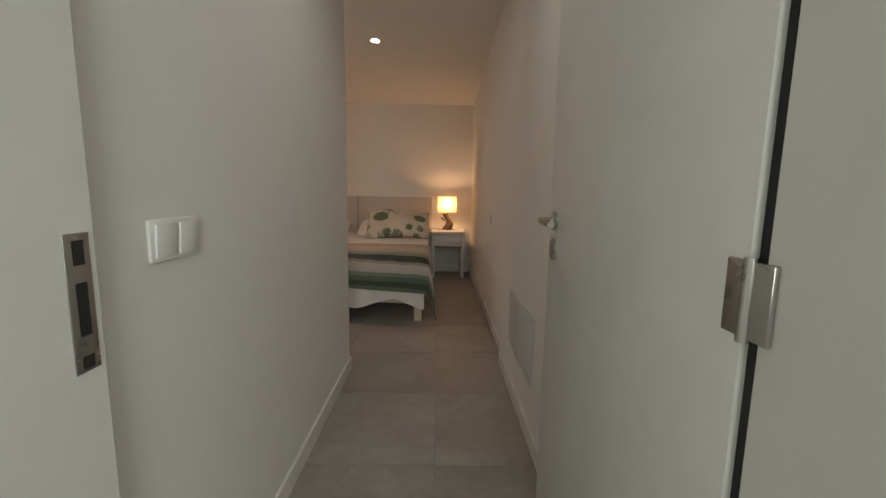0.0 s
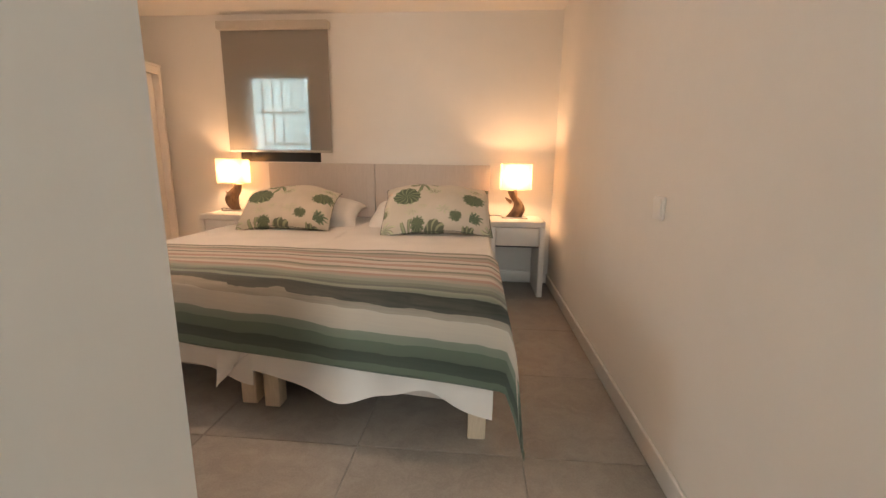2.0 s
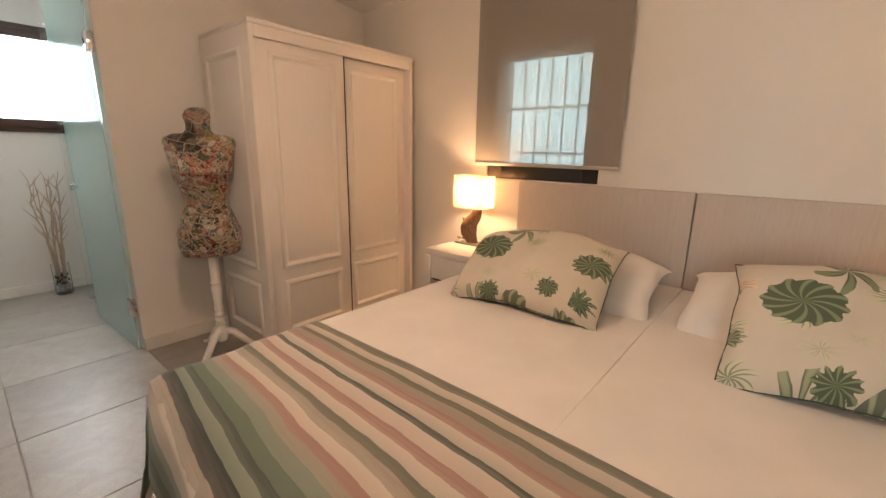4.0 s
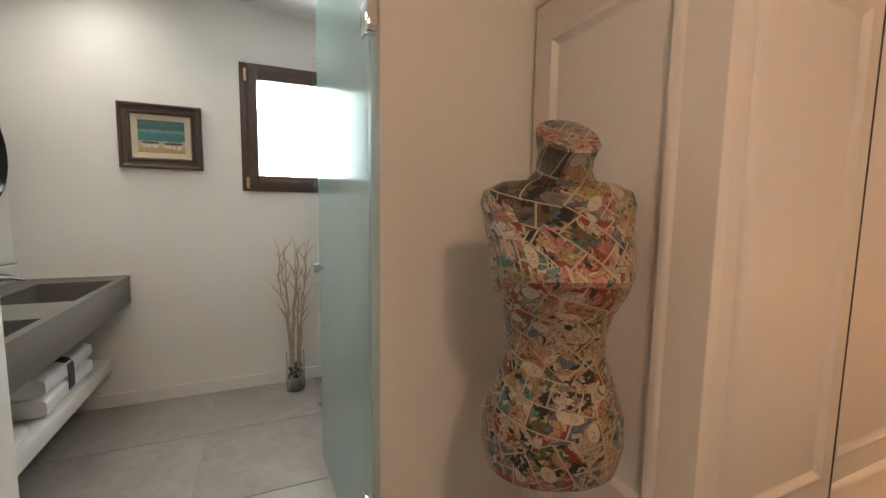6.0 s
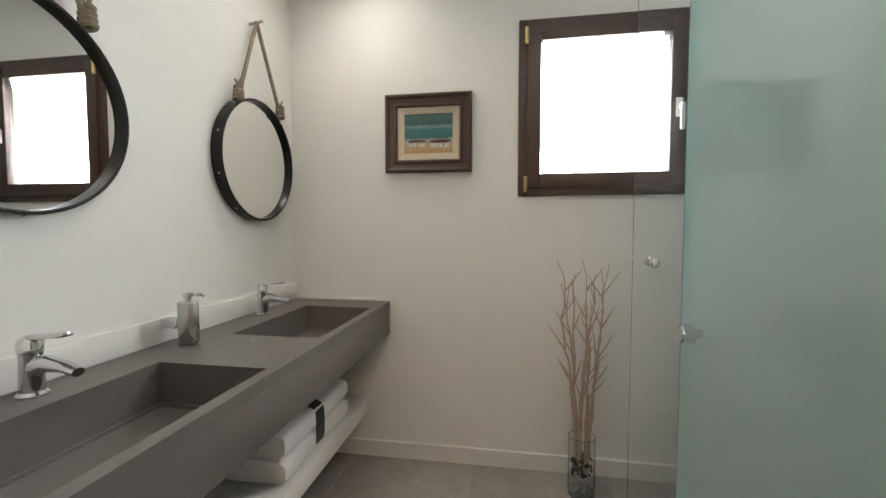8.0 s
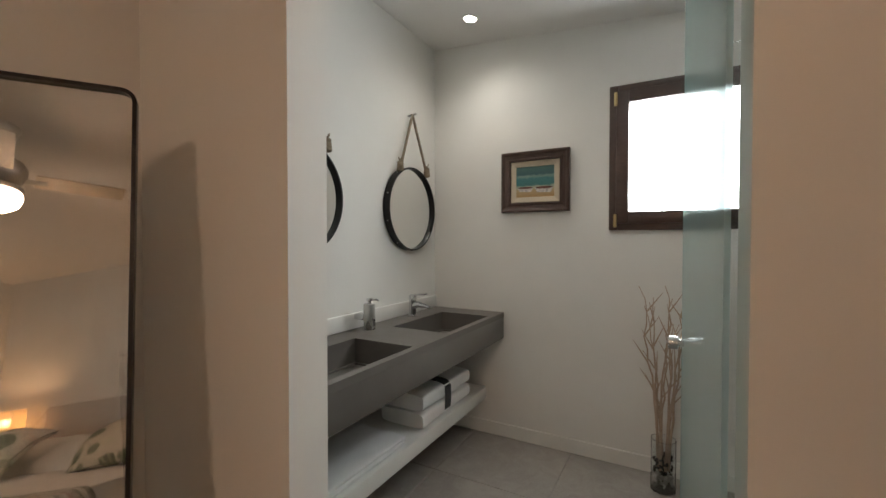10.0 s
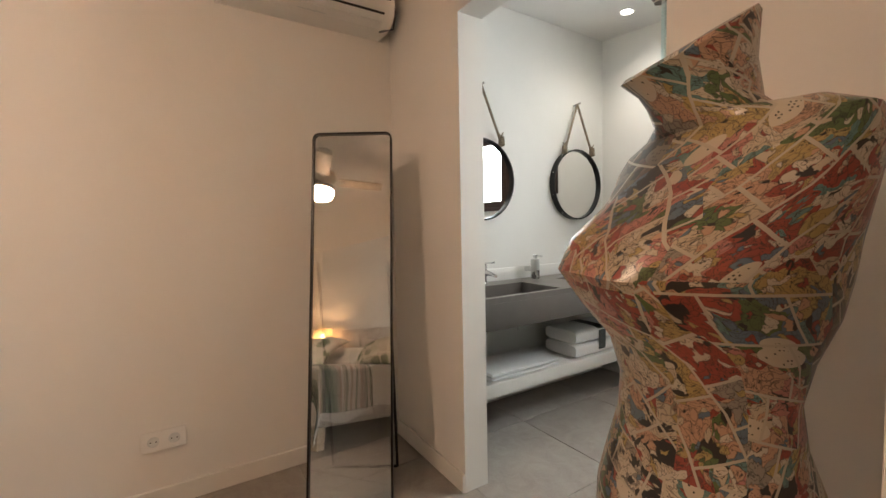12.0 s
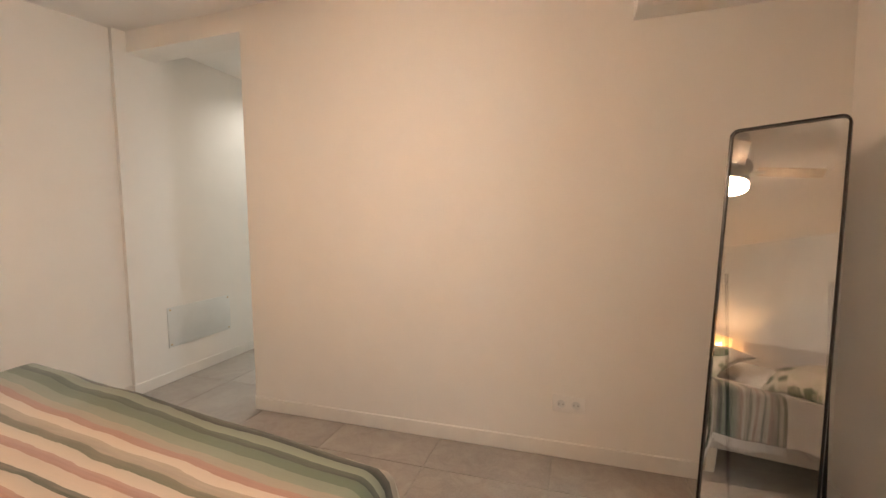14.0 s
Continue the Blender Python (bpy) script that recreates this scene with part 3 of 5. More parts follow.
skirting("baseboard_bathroom", [((BX, BS), (BX + T, BN)), ((BX + T, BS), (BE, BS + T)), ((BE - T, ON), (BE, BN))])


# ---------------------------------------------------------------- windows
def frame_of(bm, x0, x1, z0, z1, y0, y1, w, bevel=0.004):
    """Four bars round an opening in a plane of constant y."""
    add_box(bm, (x0, y0, z0), (x0 + w, y1, z1), bevel)
    add_box(bm, (x1 - w, y0, z0), (x1, y1, z1), bevel)
    add_box(bm, (x0 + w, y0, z0), (x1 - w, y1, z0 + w), bevel)
    add_box(bm, (x0 + w, y0, z1 - w), (x1 - w, y1, z1), bevel)
    return bm


win = tagged(thing("window_1", (-1.49, NY + 0.04, WZ0), "black framed window with white iron bars outside", "window"), kind="structure")
part("window_frame", frame_of(bm_new(), WW0, WW1, WZ0, WZ1, NY + 0.012, NY + 0.07, 0.098), M["black_frame"], win)
pane = part("pane", box_mesh((WW0 + 0.09, NY + 0.04, WZ0 + 0.09), (WW1 - 0.09, NY + 0.046, WZ1 - 0.09), 0), M["clear"], win)
pane.visible_shadow = False
for k in range(8):
    bx_ = WW0 + 0.045 + k * 0.093
    part("bar", add_tube(bm_new(), [(bx_, NY + 0.20, WZ0), (bx_, NY + 0.20, WZ1)], 0.005, 8), M["bars_pale"], win)
for z in (1.19, 1.47):
    part("bar", add_box(bm_new(), (WW0, NY + 0.185, z - 0.006), (WW1, NY + 0.215, z + 0.006)), M["bars"], win)

bwin = tagged(thing("window_2", (BX, 5.71, 1.28), "dark brown wooden window with a bright frosted pane", "window"), kind="structure")


def west_frame(y0, y1, z0, z1, x0, x1, w):
    bm = bm_new()
    add_box(bm, (x0, y0, z0), (x1, y0 + w, z1), 0.004)
    add_box(bm, (x0, y1 - w, z0), (x1, y1, z1), 0.004)
    add_box(bm, (x0, y0 + w, z0), (x1, y1 - w, z0 + w), 0.004)
    add_box(bm, (x0, y0 + w, z1 - w), (x1, y1 - w, z1), 0.004)
    return bm


part("window_frame", west_frame(5.378, 6.108, 1.28, 2.057, BX - 0.03, BX + 0.018, 0.045), M["dark_wood"], bwin)
sash = part("sash", west_frame(5.414, 6.072, 1.316, 2.021, BX - 0.02, BX + 0.032, 0.062), M["dark_wood"], bwin)
part("pane", box_mesh((BX - 0.004, 5.47, 1.37), (BX + 0.002, 6.016, 1.965), 0), M["clear"], bwin).visible_shadow = False
for z in (1.295, 1.945):
    part("hinge", add_lathe(bm_new(), [(0.008, z), (0.009, z + 0.004), (0.009, z + 0.066), (0.008, z + 0.07)], 12, (BX + 0.038, 5.412, 0)), M["brass"], bwin)
handle_bm = add_box(bm_new(), (BX + 0.032, 6.028, 1.60), (BX + 0.042, 6.056, 1.68), 0.004)
add_box(handle_bm, (BX + 0.042, 6.035, 1.63), (BX + 0.075, 6.049, 1.65), 0.003)
add_box(handle_bm, (BX + 0.065, 6.033, 1.54), (BX + 0.080, 6.051, 1.652), 0.005)
part("window_handle", handle_bm, M["plastic"], bwin, "cream plastic window handle")
tagged(to_object("backdrop", box_mesh((BX - 0.75, 4.6, 0.6), (BX - 0.72, 7.0, 3.0), 0), M["outdoors"], False), "overexposed white daylight outside a window", "backdrop", kind="structure")
tagged(to_object("backdrop", box_mesh((-3.2, NY + 1.2, 0.2), (0.4, NY + 1.23, 2.9), 0), M["outdoors_blue"], False), "pale blue daylight outside a window", "backdrop", kind="structure")
eave = bm_new()
for k in range(14):
    add_tube(eave, [(-2.6 + k * 0.17, NY + 0.75, 2.03), (-2.6 + k * 0.17, NY + 1.19, 2.22)], 0.085, 10)
solid("roof_eave", eave, M["roof"], "pale clay roof tiles outside the window", "roof")

blind = thing("roller_blind", (-1.47, NY - 0.03, 2.15), "grey fabric roller blind drawn down over a window", "blind")
part("fabric", box_mesh((-1.935, NY - 0.032, 1.122), (-1.005, NY - 0.031, 2.11), 0), M["blind"], blind)
part("cassette", box_mesh((-1.95, NY - 0.075, 2.10), (-0.99, NY, 2.165), 0.01), M["blind_box"], blind, "beige roller cassette")
part("bottom_bar", box_mesh((-1.935, NY - 0.040, 1.108), (-1.005, NY - 0.024, 1.127), 0.004), M["blind_box"], blind, "slim bottom bar")
chain = bm_new()
for k in range(34):
    bmesh.ops.create_icosphere(chain, subdivisions=1, radius=0.003, matrix=Matrix.Translation((-1.955, NY - 0.04, 2.10 - k * 0.031)))
tagged(part("bead_chain", chain, M["plastic"], blind), kind="stuff")

# ---------------------------------------------------------------- doorway and entry door
frame_bm = bm_new()
add_box(frame_bm, (CW - 0.012, 2.04, 0), (CW + 0.035, 2.436, 2.04), 0.003)
add_box(frame_bm, (CE - 0.071, 2.04, 0), (CE + 0.012, 2.256, 2.04), 0.003)
add_box(frame_bm, (CW + 0.035, 2.04, 2.0), (CE - 0.071, 2.436, 2.04), 0.003)
jamb = structure("door_frame", frame_bm, M["door"], "white lacquered door frame", "door frame")
strike = thing("strike_plate", (CW + 0.036, 2.38, 0.84), "brushed steel strike plate screwed to a door frame", "strike plate")
part("plate", box_mesh((CW + 0.0352, 2.380, 0.845), (CW + 0.0375, 2.422, 1.045), 0.001), M["steel"], strike)
for z0, z1 in ((0.85, 0.868), (0.898, 0.975), (1.0, 1.035)):
    part("latch_slot", box_mesh((CW + 0.0376, 2.392, z0), (CW + 0.0382, 2.411, z1), 0), M["slot"], strike)
entry = tagged(thing("door_1", (CE - 0.06, 2.28, 0), "white flush door standing open against the corridor wall", "door"), kind="structure")
LX0, LX1 = CE - 0.075, CE - 0.035
leaf = part("door_leaf", box_mesh((LX0, 2.275, 0.008), (LX1, 3.105, 1.99), 0.003), M["door"], entry)
# Dark strip added in the slit, its colour giving the shade between leaf and jamb.
part("seal", box_mesh((LX0 + 0.010, 2.2625, 0.01), (LX0 + 0.03, 2.2745, 1.99), 0), M["slot"], entry, "dark strip for the shaded gap at the hinge edge")
for z in (0.28, 0.940, 1.7):
    hb = bm_new()
    add_box(hb, (LX0 - 0.004, 2.235, z + 0.012), (LX0 + 0.003, 2.305, z + 0.100), 0.002)
    add_tube(hb, [(LX0 - 0.004, 2.268, z + 0.008), (LX0 - 0.004, 2.268, z + 0.104)], 0.007, 12)
    part("hinge", hb, M["steel"], entry, "steel door hinge")
hd = bm_new()
add_lathe(hd, [(0.026, 0), (0.026, 0.007), (0.022, 0.010)], 24, (LX0, 3.045, 1.030), Matrix.Rotation(radians(-90), 4, "Y"))
add_tube(hd, [(LX0, 3.045, 1.030), (LX0 - 0.037, 3.045, 1.030), (LX0 - 0.045, 3.035, 1.030), (LX0 - 0.045, 2.925, 1.026)], 0.010, 12)
part("door_handle", hd, M["steel"], leaf, "brushed steel lever handle")
kd = bm_new()
add_lathe(kd, [(0.024, 0), (0.024, 0.006), (0.020, 0.009)], 24, (LX0, 3.042, 0.945), Matrix.Rotation(radians(-90), 4, "Y"), (1.35, 1))
add_box(kd, (LX0 - 0.010, 3.038, 0.932), (LX0 - 0.0085, 3.046, 0.958))
part("lock_escutcheon", kd, M["steel"], leaf, "oval steel key plate")
panel = thing("wall_access_panel", (CE, 3.83, 0.26), "grey-white flush access panel low in a corridor wall", "access panel")
part("panel_plate", box_mesh((CE - 0.006, 3.54, 0.262), (CE + 0.001, 4.127, 0.567), 0.002), M["panel"], panel)
for y in (3.562, 4.105):
    for z in (0.282, 0.548):
        part("screw", add_lathe(bm_new(), [(0.007, 0), (0.006, 0.002), (0.002, 0.003)], 12, (CE - 0.006, y, z), Matrix.Rotation(radians(-90), 4, "Y")), M["brass"], panel)


def wall_plate(name, place, facing, n, label, category, round_holes=False):
    """A white plate with n modules; facing is the turn about z, at 0 it looks to -y."""
    root = thing(name, (0, 0, 0), label, category)
    w = 0.075 * n + 0.006
    part("plate", box_mesh((-w / 2, -0.009, -0.041), (w / 2, 0, 0.041), 0.004), M["plastic"], root, world=False)
    for k in range(n):
        x = (k - (n - 1) / 2) * 0.072
        if round_holes:
            face = add_lathe(bm_new(), [(0.0205, 0.0), (0.0205, 0.0035), (0.019, 0.0035), (0.018, 0.0005)], 28, (x, -0.009, 0), Matrix.Rotation(radians(90), 4, "X"))
            part("socket_face", face, M["panel"], root, world=False)
            for dx in (-0.0095, 0.0095):
                part("pin_hole", add_lathe(bm_new(), [(0.0026, 0), (0.0026, 0.0008)], 10, (x + dx, -0.0126, 0), Matrix.Rotation(radians(90), 4, "X")), M["slot"], root, world=False)
        else:
            part("rocker", add_box(bm_new(), (x - 0.031, -0.014, -0.033), (x + 0.031, -0.008, 0.033), 0.003, m=Matrix.Rotation(radians(3), 4, "X")), M["plastic"], root, world=False)
    root.matrix_basis = pose(*place, rz=facing)
    return root


wall_plate("light_switch", (CW, 2.668, 1.008), 90, 2, "white double light switch on a corridor wall", "light switch")
wall_plate("light_switch", (EX, 5.362, 0.884), -90, 1, "white single light switch on a bedroom wall", "light switch")
wall_plate("wall_socket", (-2.022, SY, 0.281), 180, 2, "white double wall socket above a skirting board", "socket", True)
wall_plate("wall_socket", (-1.57, NY, 0.66), 0, 1, "white single wall socket beside a nightstand", "socket", True)
wall_plate("wall_socket", (BX + 0.85, BS, 0.47), 180, 1, "white single wall socket under a vanity", "socket", True)


def downlight(place, tilt, label):
    root = thing("recessed_downlight", (0, 0, 0), label, "ceiling lamp", "recessed downlights")
    ring = add_lathe(bm_new(), [(0.036, 0.002), (0.036, -0.004), (0.047, -0.005), (0.049, 0.0)], 32)
    part("trim_ring", ring, M["plastic"], root, world=False)
    part("lens", add_lathe(bm_new(), [(0.034, -0.002), (0.034, -0.0055)], 28), M["spot"], root, "lit round lens", world=False)
    root.matrix_basis = pose(*place, rx=tilt)


SLOPE = -math.degrees(math.atan(0.085))
# The (-3.85, 5.45) fitting is made up, to go with the added bathroom lamp.
for (x, y), where in (((-0.11, 5.63), "bedroom"), ((-4.57, 4.68), "bathroom"), ((-3.85, 5.45), "bathroom")):
    downlight((x, y, roof(y) - 0.001), SLOPE, f"lit white recessed spot in the {where} ceiling")
downlight((0.40, 3.20, 2.499), 0, "lit white recessed spot in the corridor ceiling")


# ---------------------------------------------------------------- bedroom: beds and bedding
FOOT, HEAD, TOP = 5.235, 7.44, 0.56
MID, LEFT, RIGHT = -0.629, -1.563, 0.346


def skew(x):
    """The foot ends stand slightly askew: farther back towards the wardrobe."""
    return 0.145 * min(max(RIGHT - x, 0.0), 2.1)


def single_bed(x0, x1, label):
    bed = thing("bed", ((x0 + x1) / 2, (FOOT + HEAD) / 2, 0), label, "bed", "two single beds pushed together")
    base = box_mesh((x0 + 0.01, FOOT + 0.01, 0.15), (x1 - 0.01, HEAD, 0.31), 0.012)
    bm = add_box(bm_new(), (x0, FOOT, 0.31), (x1, HEAD, TOP - 0.006), 0.05, 4)
    for v in list(bm.verts) + list(base.verts):
        if v.co.y < 6.0:
            v.co.y += skew(v.co.x)
    part("base_frame", base, M["headboard"], bed)
    part("mattress", bm, M["sheet"], bed)
    for x in (x0 + 0.055, x1 - 0.055):
        for y in (FOOT + skew(x) + 0.055, HEAD - 0.07):
            part("leg", box_mesh((x - 0.034, y - 0.034, 0), (x + 0.034, y + 0.034, 0.152), 0.006), M["leg"], bed)
    part("headboard", box_mesh((x0 - (0.02 if x0 < -1 else -0.003), HEAD + 0.012, 0.22), (x1 + (0.02 if x1 > 0 else -0.003), NY - 0.002, 1.02), 0.004), M["headboard"], bed,
         "pale washed wooden headboard panel")
    return bed


single_bed(LEFT, MID, "single bed with pale wood headboard and white sheet, pushed beside another")
single_bed(MID, RIGHT, "single bed with pale wood headboard and white sheet, beside a nightstand")


def soft(p, scale, amount):
    return (noise.noise(Vector(p) * scale)) * amount


def bed_sheet(x0, x1, seed, side):
    """A white cotton sheet over the mattress that hangs down at the foot and the outer side."""
    drop_f = 0.42

    def place(u, v):
        s = -0.02 + v * (HEAD - FOOT - 0.06 + drop_f)     # run from the head to the foot hem
        y = HEAD - 0.06 - s
        x = x0 + u * (x1 - x0)
        z = TOP + soft((x * 1.2, s * 1.2, seed), 2.0, 0.006)
        over = FOOT - y
        if over > 0:
            hem = drop_f * (1 + 0.10 * math.sin(x * 9 + seed) + 0.14 * noise.noise(Vector((x * 2.2, seed, 0))))
            k = over / drop_f
            y = FOOT - 0.012 - 0.030 * k * (0.5 + 0.5 * math.sin(x * 21 + seed * 2 + 1.5 * math.sin(x * 5)))
            z = TOP - 0.008 - k * hem
        y += skew(x) * min(max((6.4 - y) / (6.4 - FOOT), 0.0), 1.0)
        return Vector((x, y, z))

    bm = add_sheet(bm_new(), 64, 90, place)
    if side:
        edge = x0 if side < 0 else x1

        def hang(u, v):
            y = FOOT + skew(edge) + u * (HEAD - FOOT - skew(edge) - 0.05)
            k = v * (0.34 + 0.03 * math.sin(y * 8) + 0.03 * noise.noise(Vector((y * 2, seed, 3))))
            return Vector((edge + side * (0.008 + 0.020 * v * (0.6 + 0.4 * math.sin(y * 18 + seed))), y, TOP - 0.004 - k))

        add_sheet(bm, 80, 10, hang)
    bmesh.ops.remove_doubles(bm, verts=bm.verts, dist=0.003)
    return solid("bed_sheet", thicken(bm, 0.004), M["sheet"], "creased white cotton sheet hanging over the foot of a bed", "bed sheet",
                 "white bed sheets", base=((x0 + x1) / 2, FOOT + 1, TOP))


bed_sheet(LEFT, MID + 0.01, 1.0, -1)
bed_sheet(MID + 0.012, RIGHT, 4.0, 1)
flap = add_sheet(bm_new(), 14, 14, lambda u, v: Vector((MID - 0.13 + 0.36 * u * (1 - 0.75 * v) - 0.02 * v, FOOT - 0.005 + skew(MID) - 0.03 * v - 0.015 * math.sin(u * 7), 0.42 - 0.31 * v * (1 - 0.35 * u))))
solid("bed_sheet", thicken(flap, 0.004), M["sheet"], "loose corner of a white sheet hanging between two beds", "bed sheet", base=(MID, FOOT, 0.4))

# the striped throw: arc lengths over the edges give the fold
TH = TOP + 0.012
TX0, TX1, TY = LEFT - 0.022, RIGHT + 0.022, FOOT - 0.05
OVER_L, OVER_R, OVER_F = 0.30, 0.26, 0.245
RUN = 5.96 - TY + OVER_F


def throw_at(u, v):
    xs = -OVER_L + u * (TX1 - TX0 + OVER_L + OVER_R)
    s = v * RUN
    y0 = 5.95 + 0.03 * math.sin(xs * 1.7 + 1) - s
    su = max(0.0, -xs, xs - (TX1 - TX0))
    sv = max(0.0, TY - y0)
    x = TX0 + min(max(xs, 0.0), TX1 - TX0)
    y = max(y0, TY)
    low, high = min(su, sv), max(su, sv)
    sign = -1 if xs < 0 else 1
    rip = math.sin(xs * 7 + 2 * math.sin(xs * 2.3)) * 0.5 + 0.5
    wave = math.sin(y0 * 11 + 1.3 * math.sin(y0 * 3)) * 0.5 + 0.5
    drop = high + 0.72 * low
    z = TH - drop * (1 - 0.08 * noise.noise(Vector((xs * 1.4, s * 1.4, 2))))
    if su > 0:
        x += sign * (0.012 + min(su, 0.1) * 0.10 + 0.035 * wave * su / 0.3 + 0.22 * low)
    if sv > 0:
        y -= 0.012 + min(sv, 0.1) * 0.10 + 0.045 * rip * sv / 0.3 + 0.16 * low
    if su == 0 and sv == 0:
        z += 0.010 * noise.noise(Vector((xs * 1.6, s * 3.0, 7))) + 0.004 + 0.006 * noise.noise(Vector((xs * 4, s * 7, 1)))
        edge = min(xs, TX1 - TX0 - xs, y0 - TY)
        if edge < 0.05:
            z -= 0.022 * (1 - edge / 0.05) ** 2
    else:
        z -= 0.022
    y += skew(x) * min(max((5.95 - y0) / (5.95 - TY), 0.0), 1.0)
    return Vector((x, y, max(z, 0.012)))


throw = solid("throw_blanket", add_sheet(bm_new(), 150, 90, throw_at, lambda u, v: (u * 2.6, v)), M["throw"],
              "striped green, cream and rose throw draped across two beds", "blanket", base=(-0.5, 5.6, TH))
throw.modifiers.new("thickness", "SOLIDIFY").thickness = 0.006
fringe = bm_new()
for k in range(110):
    v = 0.01 + 0.98 * k / 110
    p = throw_at(0.0, v)
    if p.z > 0.1:
        add_tube(fringe, [p, p + Vector((-0.003, soft((k, 0, 0), 1.7, 0.006), -0.022)), p + Vector((-0.002, soft((k, 3, 0), 1.3, 0.012), -0.05))], 0.0022, 5)
fr = to_object("fringe", fringe, M["sheet"])
fr.parent = throw
fr.location = -throw.location
tagged(fr, "cream knotted fringe", kind="stuff")


def pillow_mesh(w, h, t, seed, flange=0.0):
    """A stuffed pillow lying in the xy plane, with pulled-in corners and creases."""
    bm = bm_new()
    n, m = 36, 26
    for side in (1, -1):
        def place(u, v):
            a, b = 2 * u - 1, 2 * v - 1
            fill = max(0.0, (1 - abs(a) ** 3.2) * (1 - abs(b) ** 3.0)) ** 0.55
            pull = 1 - 0.06 * (1 - abs(a) ** 2) * abs(b) ** 4 - 0.03 * (1 - abs(b) ** 2)
            x, y = a * w / 2 * (1 - 0.05 * (1 - b * b) * abs(a) ** 6), b * h / 2 * (1 - 0.07 * (1 - a * a) * abs(b) ** 6)
            z = side * (fill * t / 2 * pull + 0.0015)
            z += fill * (soft((x, y, seed), 5, 0.026) + soft((x, y, seed + 5), 16, 0.008))
            z -= 0.045 * a * a * b * b + 0.018 * b * b
            x += soft((b * 1.5, seed, a), 1.3, 0.016)
            y += soft((a * 1.7, seed, b), 1.3, 0.020)
            return Vector((x, y, z))
        add_sheet(bm, n, m, place)
    bmesh.ops.remove_doubles(bm, verts=bm.verts, dist=0.0035)
    return bm


def pillow(place, w, h, t, material, label, seed, tilt, rz=0, flange=0.0, name="pillow", group="pillows"):
    ob = solid(name, pillow_mesh(w, h, t, seed, flange), material, label, "pillow", group)
    if flange:
        rim = [(a, b) for a, b in ((-1, -1), (1, -1), (1, 1), (-1, 1))]
        pts = []
        for (a0, b0), (a1, b1) in zip(rim, rim[1:] + rim[:1]):
            for k in range(16):
                a, b = a0 + (a1 - a0) * k / 16, b0 + (b1 - b0) * k / 16
                x, y = a * w / 2 * (1 - 0.05 * (1 - b * b) * abs(a) ** 6), b * h / 2 * (1 - 0.07 * (1 - a * a) * abs(b) ** 6)
                pts.append((x + soft((b * 1.5, seed, a), 1.3, 0.016), y + soft((a * 1.7, seed, b), 1.3, 0.020), -0.045 * a * a * b * b - 0.018 * b * b))
        piping = to_object("piping", add_tube(bm_new(), pts + pts[:1], 0.0022, 6), M["piping"])
        piping.parent = ob
        tagged(piping, "dark green piping")
    ob.matrix_basis = pose(*place, rx=tilt, rz=rz)
    return ob


pillow((-1.05, 7.05, 0.655), 0.82, 0.50, 0.17, M["sheet"], "plump white pillow behind a printed cushion", 2, 16)
pillow((-0.12, 7.06, 0.655), 0.86, 0.50, 0.17, M["sheet"], "plump white pillow behind a printed cushion", 9, 16, 2)
pillow((-1.08, 6.75, 0.72), 0.66, 0.45, 0.15, M["cactus"], "cream cushion printed with green cacti, leaning on a pillow", 5, 33, 3, 0.001, "cushion", "printed cushions")
pillow((-0.01, 6.70, 0.735), 0.74, 0.47, 0.16, M["cactus"], "cream cushion printed with green cacti and leaves", 12, 36, 5, 0.001, "cushion", "printed cushions")

# ---------------------------------------------------------------- nightstands and lamps


def nightstand(x0, x1, label):
    f, b, z = 7.06, NY - 0.016, 0.597
    root = thing("nightstand", ((x0 + x1) / 2, (f + b) / 2, 0), label, "nightstand", "white nightstands")
    part("top", box_mesh((x0, f, z - 0.042), (x1, b, z), 0.004), M["white"], root)
    for a in (x0, x1 - 0.042):
        part("side_panel", box_mesh((a, f, 0), (a + 0.042, b, z - 0.043), 0.003), M["white"], root)
    drawer = part("drawer", box_mesh((x0 + 0.044, f + 0.008, z - 0.19), (x1 - 0.044, b - 0.06, z - 0.047), 0.003), M["white"], root)
    # Thin dark strip just below the drawer front.
    part("drawer_lip", box_mesh((x0 + 0.044, f + 0.012, z - 0.200), (x1 - 0.044, f + 0.03, z - 0.193), 0.001), M["slot"], drawer)
    part("back_rail", box_mesh((x0 + 0.044, b - 0.03, 0.03), (x1 - 0.044, b - 0.008, 0.11), 0.003), M["white"], root)


nightstand(-2.005, -1.60, "white lacquered nightstand with one drawer beside a wardrobe")
nightstand(0.376, 0.796, "white lacquered nightstand with one drawer beside a wall")


